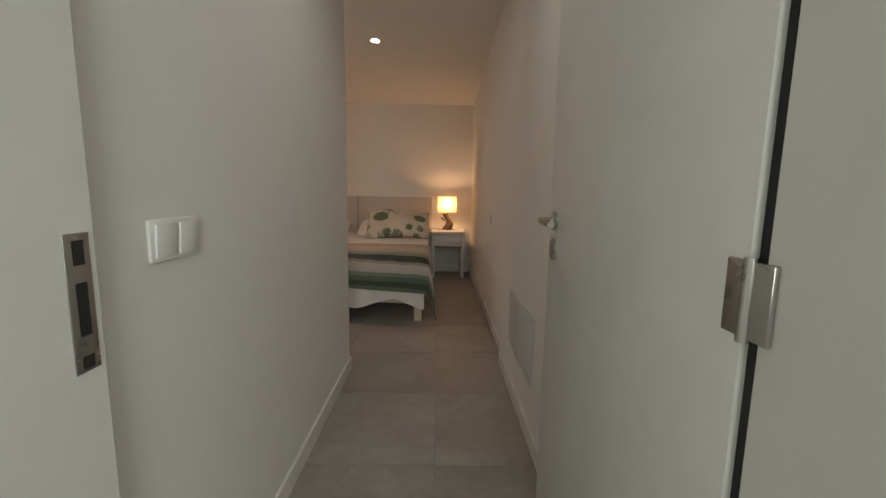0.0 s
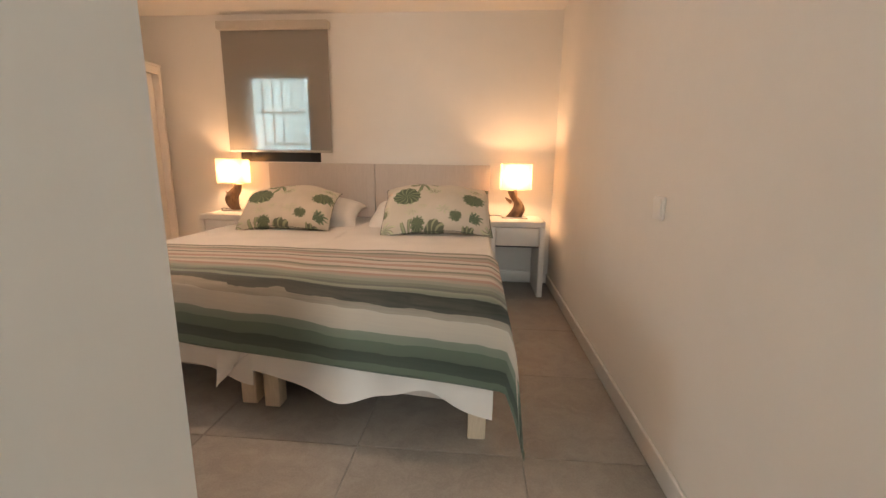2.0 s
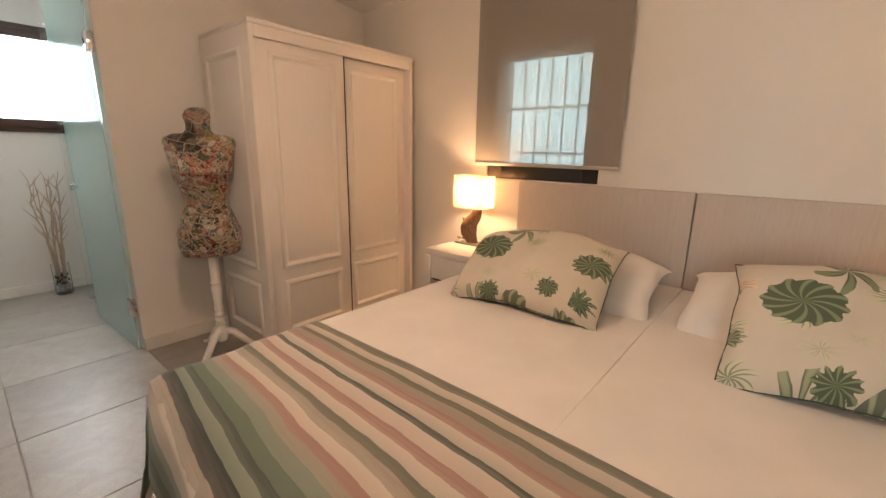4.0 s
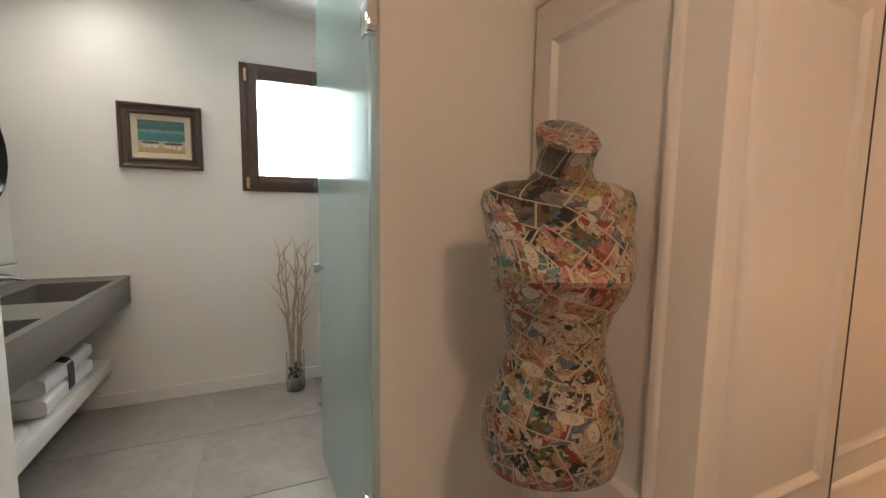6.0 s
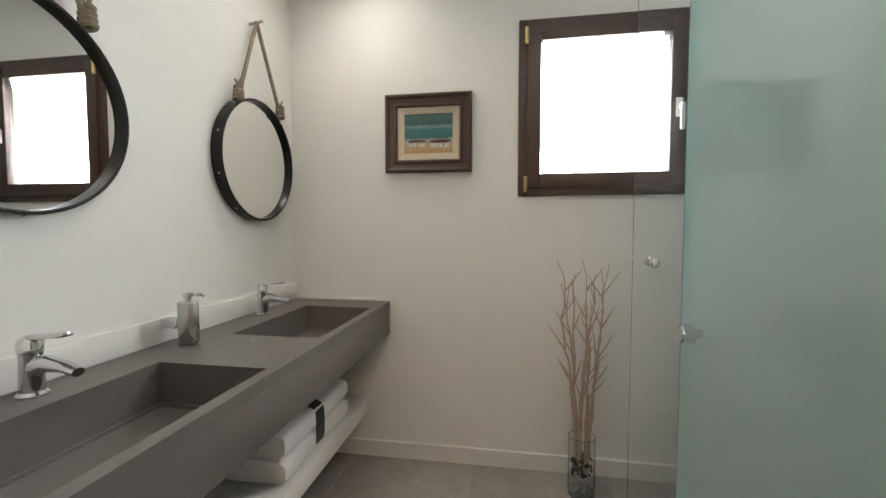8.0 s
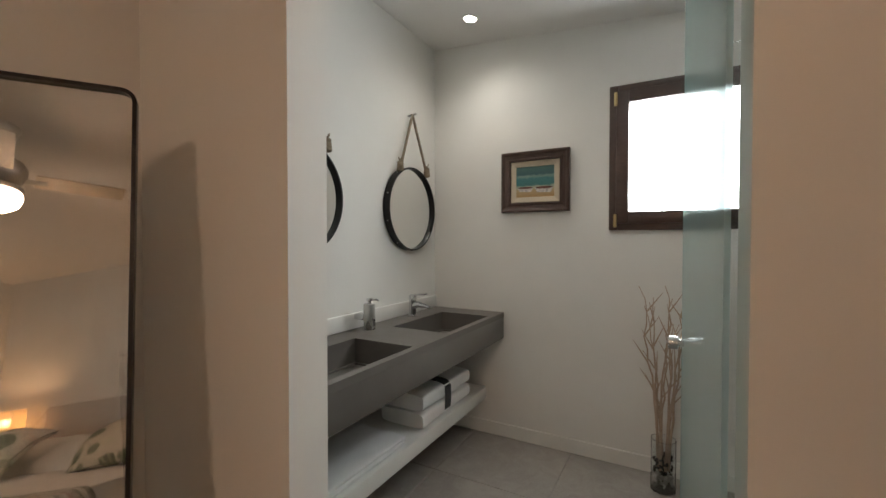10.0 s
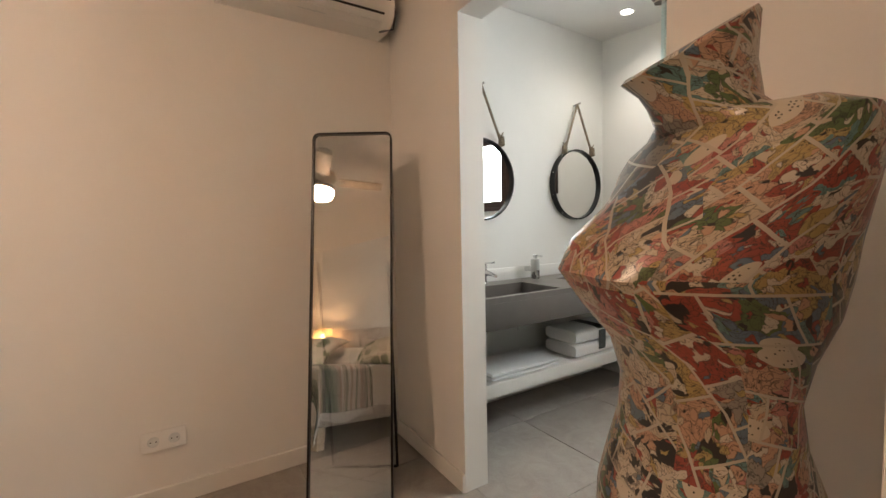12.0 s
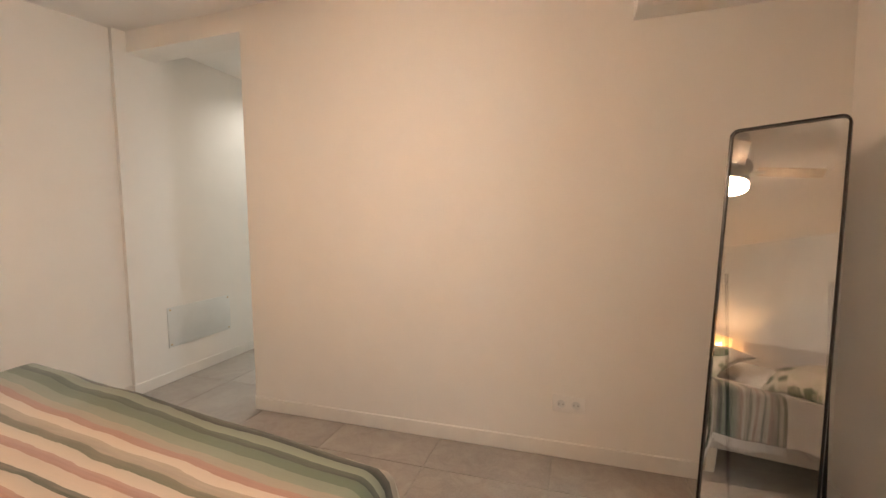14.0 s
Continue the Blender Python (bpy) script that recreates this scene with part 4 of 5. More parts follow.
def bedside_lamp(x, lean, label, tall=0.0, y=7.308):
    z = 0.598
    root = thing("table_lamp", (x, y, z), label, "table lamp", "driftwood bedside lamps")
    part("base_plate", box_mesh((x - 0.105, y - 0.062, z), (x + 0.105, y + 0.062, z + 0.009), 0.003), M["steel"], root, "flat metal base plate")
    bm = bm_new()
    rings, seg = [], 18
    for i in range(12):
        k = i / 11
        cx, r = x + lean * (0.035 * math.sin(k * 4.2)), 0.052 + 0.012 * math.sin(k * 5 + lean) - 0.012 * k
        rings.append([bm.verts.new((cx + (r + soft((a * 1.3, k * 3, lean), 1.4, 0.016)) * math.cos(a), y + (r * 0.8 + soft((a, k * 4, lean + 4), 1.5, 0.012)) * math.sin(a), z + 0.008 + (0.205 + tall) * k))
                      for a in (2 * math.pi * s / seg for s in range(seg))])
    for lo, hi in zip(rings, rings[1:]):
        for s in range(seg):
            bm.faces.new((lo[s], lo[(s + 1) % seg], hi[(s + 1) % seg], hi[s]))
    bm.faces.new(rings[-1])
    bm.faces.new(list(reversed(rings[0])))
    add_tube(bm, [(x - 0.03, y, z + 0.13), (x - 0.06, y - 0.01, z + 0.15), (x - 0.078, y - 0.012, z + 0.165)], 0.01, 8, [0.016, 0.011, 0.006])
    part("driftwood_body", bm, M["drift"], root, "gnarled piece of brown driftwood")
    part("lamp_holder", add_tube(bm_new(), [(x, y, z + 0.20 + tall), (x, y, z + 0.265 + tall)], 0.015, 14), M["steel"], root)
    sh = bm_new()
    w, d, z0, z1 = 0.122, 0.068, z + 0.228 + tall, z + 0.428 + tall

    def ring(k):
        pts = []
        for cx, cy, a0 in ((w - 0.02, d - 0.02, 0), (-w + 0.02, d - 0.02, 90), (-w + 0.02, -d + 0.02, 180), (w - 0.02, -d + 0.02, 270)):
            pts += [(x + cx + 0.02 * math.cos(radians(a0 + 22.5 * q)), y + cy + 0.02 * math.sin(radians(a0 + 22.5 * q))) for q in range(5)]
        return [sh.verts.new((px, py, k)) for px, py in pts]

    lo, hi = ring(z0), ring(z1)
    for s in range(len(lo)):
        sh.faces.new((lo[s], lo[(s + 1) % len(lo)], hi[(s + 1) % len(lo)], hi[s]))
    shade = part("shade", sh, M["shade"], root, "glowing cream linen shade")
    cord = [(x - 0.06, y + 0.05, z + 0.004), (x - 0.15, y + 0.06, z + 0.012), (x - 0.205, y + 0.1, z + 0.004), (x - 0.215, y + 0.18, z - 0.06), (x - 0.215, y + 0.21, z - 0.3)]
    part("cord", add_tube(bm_new(), cord, 0.003, 8), M["black"], root)


bedside_lamp(-1.86, -1, "lit table lamp with driftwood base and cream shade beside a blind", 0.016, 7.365)
bedside_lamp(0.572, 1, "lit table lamp with driftwood base and cream shade beside a wall", 0.008)

# ---------------------------------------------------------------- wardrobe
WF, WY0, WY1, WZ = -2.478, 6.26, 7.43, 1.80
ward = thing("wardrobe", ((WF + WX) / 2, (WY0 + WY1) / 2, 0), "white wooden wardrobe with two panelled sliding doors in a corner", "wardrobe")
part("side", box_mesh((WX + 0.015, WY0, 0), (WF, WY0 + 0.03, WZ), 0.004), M["wardrobe"], ward)
part("side", box_mesh((WX + 0.015, WY1 - 0.03, 0), (WF, WY1, WZ), 0.004), M["wardrobe"], ward)
part("top", box_mesh((WX + 0.015, WY0 - 0.004, WZ), (WF + 0.006, WY1 + 0.004, WZ + 0.022), 0.006), M["wardrobe"], ward)
part("top_rail", box_mesh((WF - 0.02, WY0 + 0.03, WZ - 0.06), (WF, WY1 - 0.03, WZ), 0.003), M["wardrobe"], ward)
part("plinth", box_mesh((WF - 0.02, WY0 + 0.03, 0), (WF, WY1 - 0.03, 0.055), 0.003), M["wardrobe"], ward)
part("back", box_mesh((WX + 0.016, WY0 + 0.03, 0.02), (WX + 0.026, WY1 - 0.03, WZ), 0), M["wardrobe"], ward)


def moulded(bm, a0, a1, z0, z1, face, place):
    """A raised moulding round a recessed field; place(a, depth, z) maps to the world."""
    steps = [(0.0, 0.0), (0.010, 0.010), (0.022, 0.012), (0.034, 0.002), (0.045, -0.004), (0.052, -0.004)]
    rings = []
    for inset, h in steps:
        rings.append([bm.verts.new(place(a, face + h, z)) for a, z in ((a0 + inset, z0 + inset), (a1 - inset, z0 + inset), (a1 - inset, z1 - inset), (a0 + inset, z1 - inset))])
    for lo, hi in zip(rings, rings[1:]):
        for k in range(4):
            bm.faces.new((lo[k], lo[(k + 1) % 4], hi[(k + 1) % 4], hi[k]))
    bm.faces.new(rings[-1])
    return bm


def ward_door(y0, y1, x):
    d = part("sliding_door", box_mesh((x - 0.02, y0, 0.05), (x, y1, WZ - 0.055), 0.004), M["wardrobe"], ward)
    for z0, z1 in ((0.10, 0.43), (0.50, WZ - 0.11)):
        part("door_panel", moulded(bm_new(), y0 + 0.075, y1 - 0.06, z0, z1, 0, lambda a, h, z: Vector((x + 0.001 + h, a, z))), M["wardrobe"], d)
    return d


ward_door(WY0 + 0.032, 6.85, WF - 0.022)
ward_door(6.825, WY1 - 0.032, WF - 0.055)
for z0, z1 in ((0.08, 0.42), (0.50, 1.70)):
    part("side_moulding", moulded(bm_new(), WX + 0.09, WF - 0.09, z0, z1, 0, lambda a, h, z: Vector((a, WY0 - 0.001 - h, z))), M["wardrobe"], ward)
# Dark-coloured strip painting the shadow where one door overlaps the other.
part("door_gap", box_mesh((WF - 0.023, 6.851, 0.056), (WF - 0.0235, 6.860, WZ - 0.061), 0), M["slot"], ward)


# ---------------------------------------------------------------- dress form
def dress_form():
    """A torso on a turned stand, one mesh: paper-covered body, white stand. It looks to -y before it is turned."""
    bm = bm_new()
    # height, half width, front depth, back depth, forward shift
    rows = [(0.655, 0.128, 0.085, 0.100, 0.0), (0.665, 0.138, 0.095, 0.110, 0.0), (0.72, 0.150, 0.105, 0.118, 0.0), (0.78, 0.148, 0.104, 0.112, 0.0),
            (0.84, 0.128, 0.095, 0.092, 0.0), (0.90, 0.106, 0.086, 0.076, 0.0), (0.95, 0.100, 0.085, 0.070, 0.0), (1.00, 0.112, 0.098, 0.075, 0.0),
            (1.05, 0.132, 0.132, 0.086, 0.0), (1.09, 0.140, 0.150, 0.092, 0.0), (1.13, 0.145, 0.132, 0.096, 0.0), (1.18, 0.152, 0.092, 0.092, 0.008),
            (1.215, 0.162, 0.070, 0.082, 0.012), (1.240, 0.155, 0.056, 0.066, 0.016), (1.258, 0.115, 0.050, 0.058, 0.018), (1.272, 0.070, 0.050, 0.052, 0.004),
            (1.290, 0.054, 0.054, 0.060, -0.010), (1.320, 0.053, 0.058, 0.060, -0.018), (1.354, 0.060, 0.074, 0.066, -0.024), (1.361, 0.057, 0.068, 0.062, -0.024)]
    seg, rings = 40, []
    layer = bm.loops.layers.uv.verify()
    rows = [(0.62 + (z - 0.655) * 1.036, w, f, b, s) for z, w, f, b, s in rows]
    for z, w, f, b, s in rows:
        ring = []
        for k in range(seg):
            a = 2 * math.pi * k / seg
            c, d = math.cos(a), math.sin(a)
            x = w * math.copysign(abs(c) ** 0.9, c)
            y = (b if d > 0 else f) * d + s
            if 1.0 < z < 1.17 and d < 0:
                y -= 0.016 * math.exp(-((z - 1.085) / 0.055) ** 2) * (math.exp(-((x - 0.065) / 0.04) ** 2) + math.exp(-((x + 0.065) / 0.04) ** 2))
            zz = z + (0.042 * d if z > 1.333 else 0.020 * d if z > 1.30 else 0)
            if z > 1.17 and z < 1.25:
                zz += 0.012 * abs(c) ** 4 * (1 if z > 1.2 else 0)
            ring.append(bm.verts.new((x, y, zz)))
        rings.append(ring)
    for lo, hi in zip(rings, rings[1:]):
        for k in range(seg):
            face = bm.faces.new((lo[k], lo[(k + 1) % seg], hi[(k + 1) % seg], hi[k]))
            q0, i = (k if k >= 10 else k + seg) - 30, rings.index(lo)
            for loop, q, j in zip(face.loops, (q0, q0 + 1, q0 + 1, q0), (i, i, i + 1, i + 1)):
                loop[layer].uv = (q / seg * math.pi * (rows[j][1] + rows[j][2]) * 1.05, loop.vert.co.z)
    for cap in (bm.faces.new(list(reversed(rings[0]))), bm.faces.new(rings[-1])):
        for loop in cap.loops:
            loop[layer].uv = (loop.vert.co.x + 3.3, loop.vert.co.y)
    body = len(bm.faces)
    add_lathe(bm, [(0.024, 0.10), (0.030, 0.12), (0.034, 0.155), (0.026, 0.18), (0.019, 0.195), (0.026, 0.205), (0.019, 0.216), (0.025, 0.232), (0.018, 0.246), (0.025, 0.262),
                   (0.017, 0.28), (0.024, 0.30), (0.018, 0.32), (0.022, 0.36), (0.026, 0.42), (0.020, 0.44), (0.026, 0.452), (0.022, 0.47), (0.024, 0.66)], 24)
    for a in (-35, 85, 205):
        t = Matrix.Rotation(radians(a - 90), 4, "Z")
        pts = [t @ Vector(p) for p in ((0.01, 0, 0.165), (0.06, 0, 0.145), (0.11, 0, 0.09), (0.16, 0, 0.04), (0.215, 0, 0.012), (0.235, 0, 0.012))]
        add_tube(bm, pts, 0.016, 10, [0.022, 0.020, 0.018, 0.015, 0.012, 0.009])
    bmesh.ops.recalc_face_normals(bm, faces=bm.faces)
    bm.faces.ensure_lookup_table()
    for f in bm.faces[body:]:
        f.material_index = 1
    ob = to_object("mannequin", bm, M["collage"])
    ob.data.materials.append(M["white"])
    return tagged(ob, "dress form covered in pasted comic paper on a white turned stand", "mannequin")


dress_form().matrix_basis = pose(-2.685, 6.06, 0, rz=68) @ Matrix.Diagonal((1.05, 1.14, 1.0, 1))

# ---------------------------------------------------------------- air conditioner
ac = thing("air_conditioner", (-2.56, SY, 2.032), "white split air conditioner high on a bedroom wall", "air conditioner")
AX0, AX1 = -3.025, -2.283
prof = [(0.0, 2.362), (0.15, 2.362), (0.190, 2.347), (0.205, 2.312), (0.205, 2.182), (0.195, 2.137), (0.165, 2.102), (0.12, 2.087), (0.0, 2.092)]
bm = bm_new()
ends = [[bm.verts.new((x, SY + d, z)) for d, z in prof] for x in (AX0, AX1)]
for k in range(len(prof)):
    bm.faces.new((ends[0][k], ends[0][(k + 1) % len(prof)], ends[1][(k + 1) % len(prof)], ends[1][k]))
bm.faces.new(ends[0])
bm.faces.new(list(reversed(ends[1])))
part("body", bm, M["plastic"], ac)
part("louvre", add_box(bm_new(), (AX0 + 0.06, SY + 0.125, 2.09), (AX1 - 0.06, SY + 0.195, 2.098), 0.003, m=Matrix.Translation((0, 0, 0))), M["plastic"], ac, "long hinged air louvre")
part("air_slot", box_mesh((AX0 + 0.05, SY + 0.190, 2.132), (AX1 - 0.05, SY + 0.1985, 2.14), 0.001), M["slot"], ac)
part("air_slot", box_mesh((AX0 + 0.02, SY + 0.2045, 2.197), (AX1 - 0.02, SY + 0.2062, 2.202), 0), M["slot"], ac)
part("model_mark", box_mesh((AX0 + 0.32, SY + 0.150, 2.086), (AX0 + 0.44, SY + 0.158, 2.087), 0), M["panel"], ac, "grey printed mark")
part("cable", add_tube(bm_new(), [(AX0 - 0.004, SY + 0.16, 2.262), (AX0 - 0.03, SY + 0.15, 2.182), (AX0 - 0.02, SY + 0.14, 2.102), (AX0 + 0.05, SY + 0.13, 2.077)], 0.005, 8), M["bars"], ac, "dark cable loop")

# ---------------------------------------------------------------- leaning mirror
mir = thing("standing_mirror", (0, 0, 0), "tall standing mirror in a thin black frame near a corner", "mirror")
MW, MH = 0.172, 1.56


def rounded(w, h, r, y, inset=0.0):
    w, h, r = w - inset, h - inset, max(r - inset, 0.004)
    pts = []
    for cx, cz, a0 in ((w - r, MH / 2 + h - r, 0), (-w + r, MH / 2 + h - r, 90), (-w + r, MH / 2 - h + r, 180), (w - r, MH / 2 - h + r, 270)):
        pts += [Vector((cx + r * math.cos(radians(a0 + 15 * q)), y, cz + r * math.sin(radians(a0 + 15 * q)))) for q in range(7)]
    return pts


bm = bm_new()
loops = [[bm.verts.new(p) for p in rounded(MW, MH / 2, 0.03, y, i)] for y, i in ((0.0, 0.0), (-0.022, 0.0), (-0.022, 0.008), (0.0, 0.008))]
for a in range(4):
    lo, hi = loops[a], loops[(a + 1) % 4]
    for k in range(len(lo)):
        bm.faces.new((lo[k], lo[(k + 1) % len(lo)], hi[(k + 1) % len(lo)], hi[k]))
part("frame", bm, M["black"], mir, world=False)
bm = bm_new()
bm.faces.new([bm.verts.new(p) for p in rounded(MW, MH / 2, 0.03, -0.012, 0.006)])
bmesh.ops.solidify(bm, geom=list(bm.faces), thickness=0.005)
part("mirror_glass", bm, M["mirror"], mir, world=False, smooth=False)
LEAN = 9.2
mir.matrix_basis = pose(-2.64, 4.775, 0.003, rz=147) @ pose(0, 0, 0, -LEAN)
bm = bm_new()
inv = pose(0, 0, 0, LEAN)
for sx in (-0.15, 0.15):
    add_tube(bm, [Vector((sx, 0.010, 1.0)), inv @ Vector((sx, 0.30, 0.010))], 0.007, 10)
add_tube(bm, [inv @ Vector((-0.15, 0.30, 0.010)), inv @ Vector((0.15, 0.30, 0.010))], 0.007, 10)
part("rear_stand", bm, M["black"], mir, world=False)

# ---------------------------------------------------------------- ceiling fan
fx, fy = FAN_AT.x, FAN_AT.y
fz = roof(fy)
fan = thing("ceiling_fan", (fx, fy, fz), "ceiling fan with pale blades and a lit round light", "ceiling fan")
part("canopy", add_lathe(bm_new(), [(0.07, fz + 0.01), (0.07, fz - 0.02), (0.05, fz - 0.05), (0.018, fz - 0.06)], 28, (fx, fy, 0)), M["steel"], fan)
part("rod", add_tube(bm_new(), [(fx, fy, fz - 0.05), (fx, fy, fz - 0.215)], 0.012, 12), M["steel"], fan)
part("motor", add_lathe(bm_new(), [(0.03, fz - 0.185), (0.10, fz - 0.205), (0.115, fz - 0.235), (0.115, fz - 0.275), (0.09, fz - 0.31), (0.05, fz - 0.325)], 32, (fx, fy, 0)), M["steel"], fan)
for k in range(4):
    t = Matrix.Translation((fx, fy, fz - 0.28)) @ Matrix.Rotation(radians(38 + 90 * k), 4, "Z") @ Matrix.Rotation(radians(11), 4, "X")
    blade = part("blade", add_box(bm_new(), (0.14, -0.058, -0.004), (0.52, 0.058, 0.004), 0.004, m=t), M["leg"], fan)
    part("blade_arm", add_box(bm_new(), (0.085, -0.018, -0.008), (0.19, 0.018, -0.0045), 0.001, m=t), M["steel"], blade)
part("light_ring", add_lathe(bm_new(), [(0.05, fz - 0.325), (0.105, fz - 0.34), (0.112, fz - 0.365), (0.104, fz - 0.37)], 32, (fx, fy, 0)), M["steel"], fan)
part("light_bowl", add_lathe(bm_new(), [(0.103, fz - 0.368), (0.107, fz - 0.4), (0.094, fz - 0.435), (0.06, fz - 0.457), (0.004, fz - 0.465)], 32, (fx, fy, 0)), M["bulb"], fan,
     "lit opal glass bowl")
part("pull_chain", add_tube(bm_new(), [(fx + 0.09, fy, fz - 0.365), (fx + 0.092, fy, fz - 0.525)], 0.002, 6), M["steel"], fan)
part("chain_knob", add_lathe(bm_new(), [(0.004, fz - 0.55), (0.008, fz - 0.545), (0.006, fz - 0.523)], 10, (fx + 0.092, fy, 0)), M["plastic"], fan)


# ---------------------------------------------------------------- bathroom: vanity
VF, VZ, VB = 4.77, 0.778, 0.617
vanity = thing("vanity_counter", (-4.07, 4.58, VB), "grey-brown composite double washbasin counter fixed to a wall", "washbasin counter")
VX0, VX1 = BX + 0.004, BE - 0.006
basins = ((-4.706, -4.187), (-3.893, -3.374))
BY0, BY1 = 4.425, 4.737
top = bm_new()
cuts = [VX0] + [c for b in basins for c in b] + [VX1]
rows_ = [[top.verts.new((x, y, VZ)) for x in cuts] for y in (BS + 0.002, BY0, BY1, VF)]
for r in range(3):
    for c in range(5):
        if not (r == 1 and c in (1, 3)):
            top.faces.new((rows_[r][c], rows_[r][c + 1], rows_[r + 1][c + 1], rows_[r + 1][c]))
bmesh.ops.recalc_face_normals(top, faces=top.faces)
bmesh.ops.solidify(top, geom=list(top.faces), thickness=0.03)
if max(v.co.z for v in top.verts) > VZ + 0.001:
    bmesh.ops.translate(top, vec=(0, 0, -0.03), verts=top.verts)
part("worktop", top, M["counter"], vanity, smooth=False)
part("front_apron", box_mesh((VX0, VF - 0.02, VB), (VX1, VF - 0.0015, VZ - 0.0305), 0.001), M["counter"], vanity)
part("underside", box_mesh((VX0, BS + 0.003, VB), (VX1, VF - 0.021, VB + 0.012), 0), M["counter"], vanity)
for x0, x1 in basins:
    bm = bm_new()
    z = VZ - 0.115
    rim = [bm.verts.new(p) for p in ((x0, BY0, VZ - 0.03), (x1, BY0, VZ - 0.03), (x1, BY1, VZ - 0.03), (x0, BY1, VZ - 0.03))]
    low = [bm.verts.new(p) for p in ((x0 + 0.004, BY0 + 0.004, z), (x1 - 0.004, BY0 + 0.004, z), (x1 - 0.004, BY1 - 0.004, z), (x0 + 0.004, BY1 - 0.004, z))]
    mid = [bm.verts.new(p) for p in ((x0 + 0.20, BY0 + 0.10, z - 0.018), (x1 - 0.20, BY0 + 0.10, z - 0.018), (x1 - 0.20, BY1 - 0.10, z - 0.018), (x0 + 0.20, BY1 - 0.10, z - 0.018))]
    for k in range(4):
        bm.faces.new((rim[k], rim[(k + 1) % 4], low[(k + 1) % 4], low[k]))
        bm.faces.new((low[k], low[(k + 1) % 4], mid[(k + 1) % 4], mid[k]))
    bm.faces.new(mid)
    bmesh.ops.bevel(bm, geom=[e for e in bm.edges if all(v in low for v in e.verts)], offset=0.008, segments=2, affect="EDGES")
    basin = part("basin", bm, M["counter"], vanity, smooth=False)
    cx, cy = (x0 + x1) / 2, (BY0 + BY1) / 2
    part("drain", add_lathe(bm_new(), [(0.032, z - 0.018), (0.032, z - 0.014), (0.024, z - 0.012), (0.022, z - 0.004), (0.014, z - 0.002)], 24, (cx, cy, 0)), M["chrome"], basin, "chrome pop-up drain")
solid("backsplash", add_box(add_box(bm_new(), (VX0, BS, VZ + 0.001), (VX1, BS + 0.016, 0.856), 0.002), (VX0 - 0.003, BS + 0.016, VZ + 0.001), (VX0 + 0.004, VF, VZ + 0.010), 0.001),
      M["white"], "white backsplash strip behind a washbasin counter", "backsplash")
shelf = solid("wall_shelf", box_mesh((VX0, BS + 0.014, 0.222), (VX1, 4.655, 0.296), 0.003), M["white"], "thick white shelf under a washbasin counter", "shelf")


def tap(x):
    y = 4.345
    root = thing("basin_tap", (x, y, VZ), "chrome single-lever mixer tap on a washbasin counter", "tap", "basin taps")
    part("body", add_lathe(bm_new(), [(0.028, VZ), (0.028, VZ + 0.006), (0.022, VZ + 0.012), (0.020, VZ + 0.085), (0.022, VZ + 0.095)], 24, (x, y, 0)), M["chrome"], root)
    sp = bm_new()
    rings = []
    for k, (dy, dz, w, h) in enumerate(((0.0, 0.060, 0.019, 0.026), (0.04, 0.072, 0.017, 0.018), (0.085, 0.068, 0.016, 0.012), (0.118, 0.058, 0.014, 0.009))):
        rings.append([sp.verts.new((x + w * math.cos(a), y + dy, VZ + dz + h * math.sin(a))) for a in (2 * math.pi * q / 14 for q in range(14))])
    for lo, hi in zip(rings, rings[1:]):
        for q in range(14):
            sp.faces.new((lo[q], lo[(q + 1) % 14], hi[(q + 1) % 14], hi[q]))
    sp.faces.new(rings[-1])
    part("spout", sp, M["chrome"], root)
    lv = bm_new()
    add_lathe(lv, [(0.022, VZ + 0.097), (0.023, VZ + 0.115), (0.018, VZ + 0.126), (0.006, VZ + 0.130)], 20, (x, y, 0))
    add_box(lv, (x - 0.013, y + 0.0, VZ + 0.120), (x + 0.013, y + 0.098, VZ + 0.130), 0.004, m=Matrix.Translation((x, y, VZ + 0.125)) @ Matrix.Rotation(radians(7), 4, "X") @ Matrix.Translation((-x, -y, -VZ - 0.125)))
    part("lever", lv, M["chrome"], root)


tap(-4.49)
tap(-3.655)
dx, dy, dz = -4.06, 4.372, VZ + 0.004
disp = thing("soap_dispenser", (dx, dy, dz), "brushed steel soap dispenser held by a wall bracket", "soap dispenser")
part("bottle", add_lathe(bm_new(), [(0.027, dz), (0.029, dz + 0.003), (0.029, dz + 0.122), (0.026, dz + 0.127)], 28, (dx, dy, 0)), M["steel"], disp)
pm = add_lathe(bm_new(), [(0.010, dz + 0.126), (0.010, dz + 0.140), (0.015, dz + 0.142), (0.015, dz + 0.152), (0.012, dz + 0.155)], 20, (dx, dy, 0))
add_tube(pm, [(dx, dy, dz + 0.147), (dx - 0.02, dy + 0.03, dz + 0.147), (dx - 0.025, dy + 0.038, dz + 0.141)], 0.005, 8)
part("pump", pm, M["chrome"], disp)
part("bracket", box_mesh((dx - 0.016, BS + 0.0165, dz + 0.045), (dx + 0.016, dy - 0.027, dz + 0.075), 0.003), M["chrome"], disp)


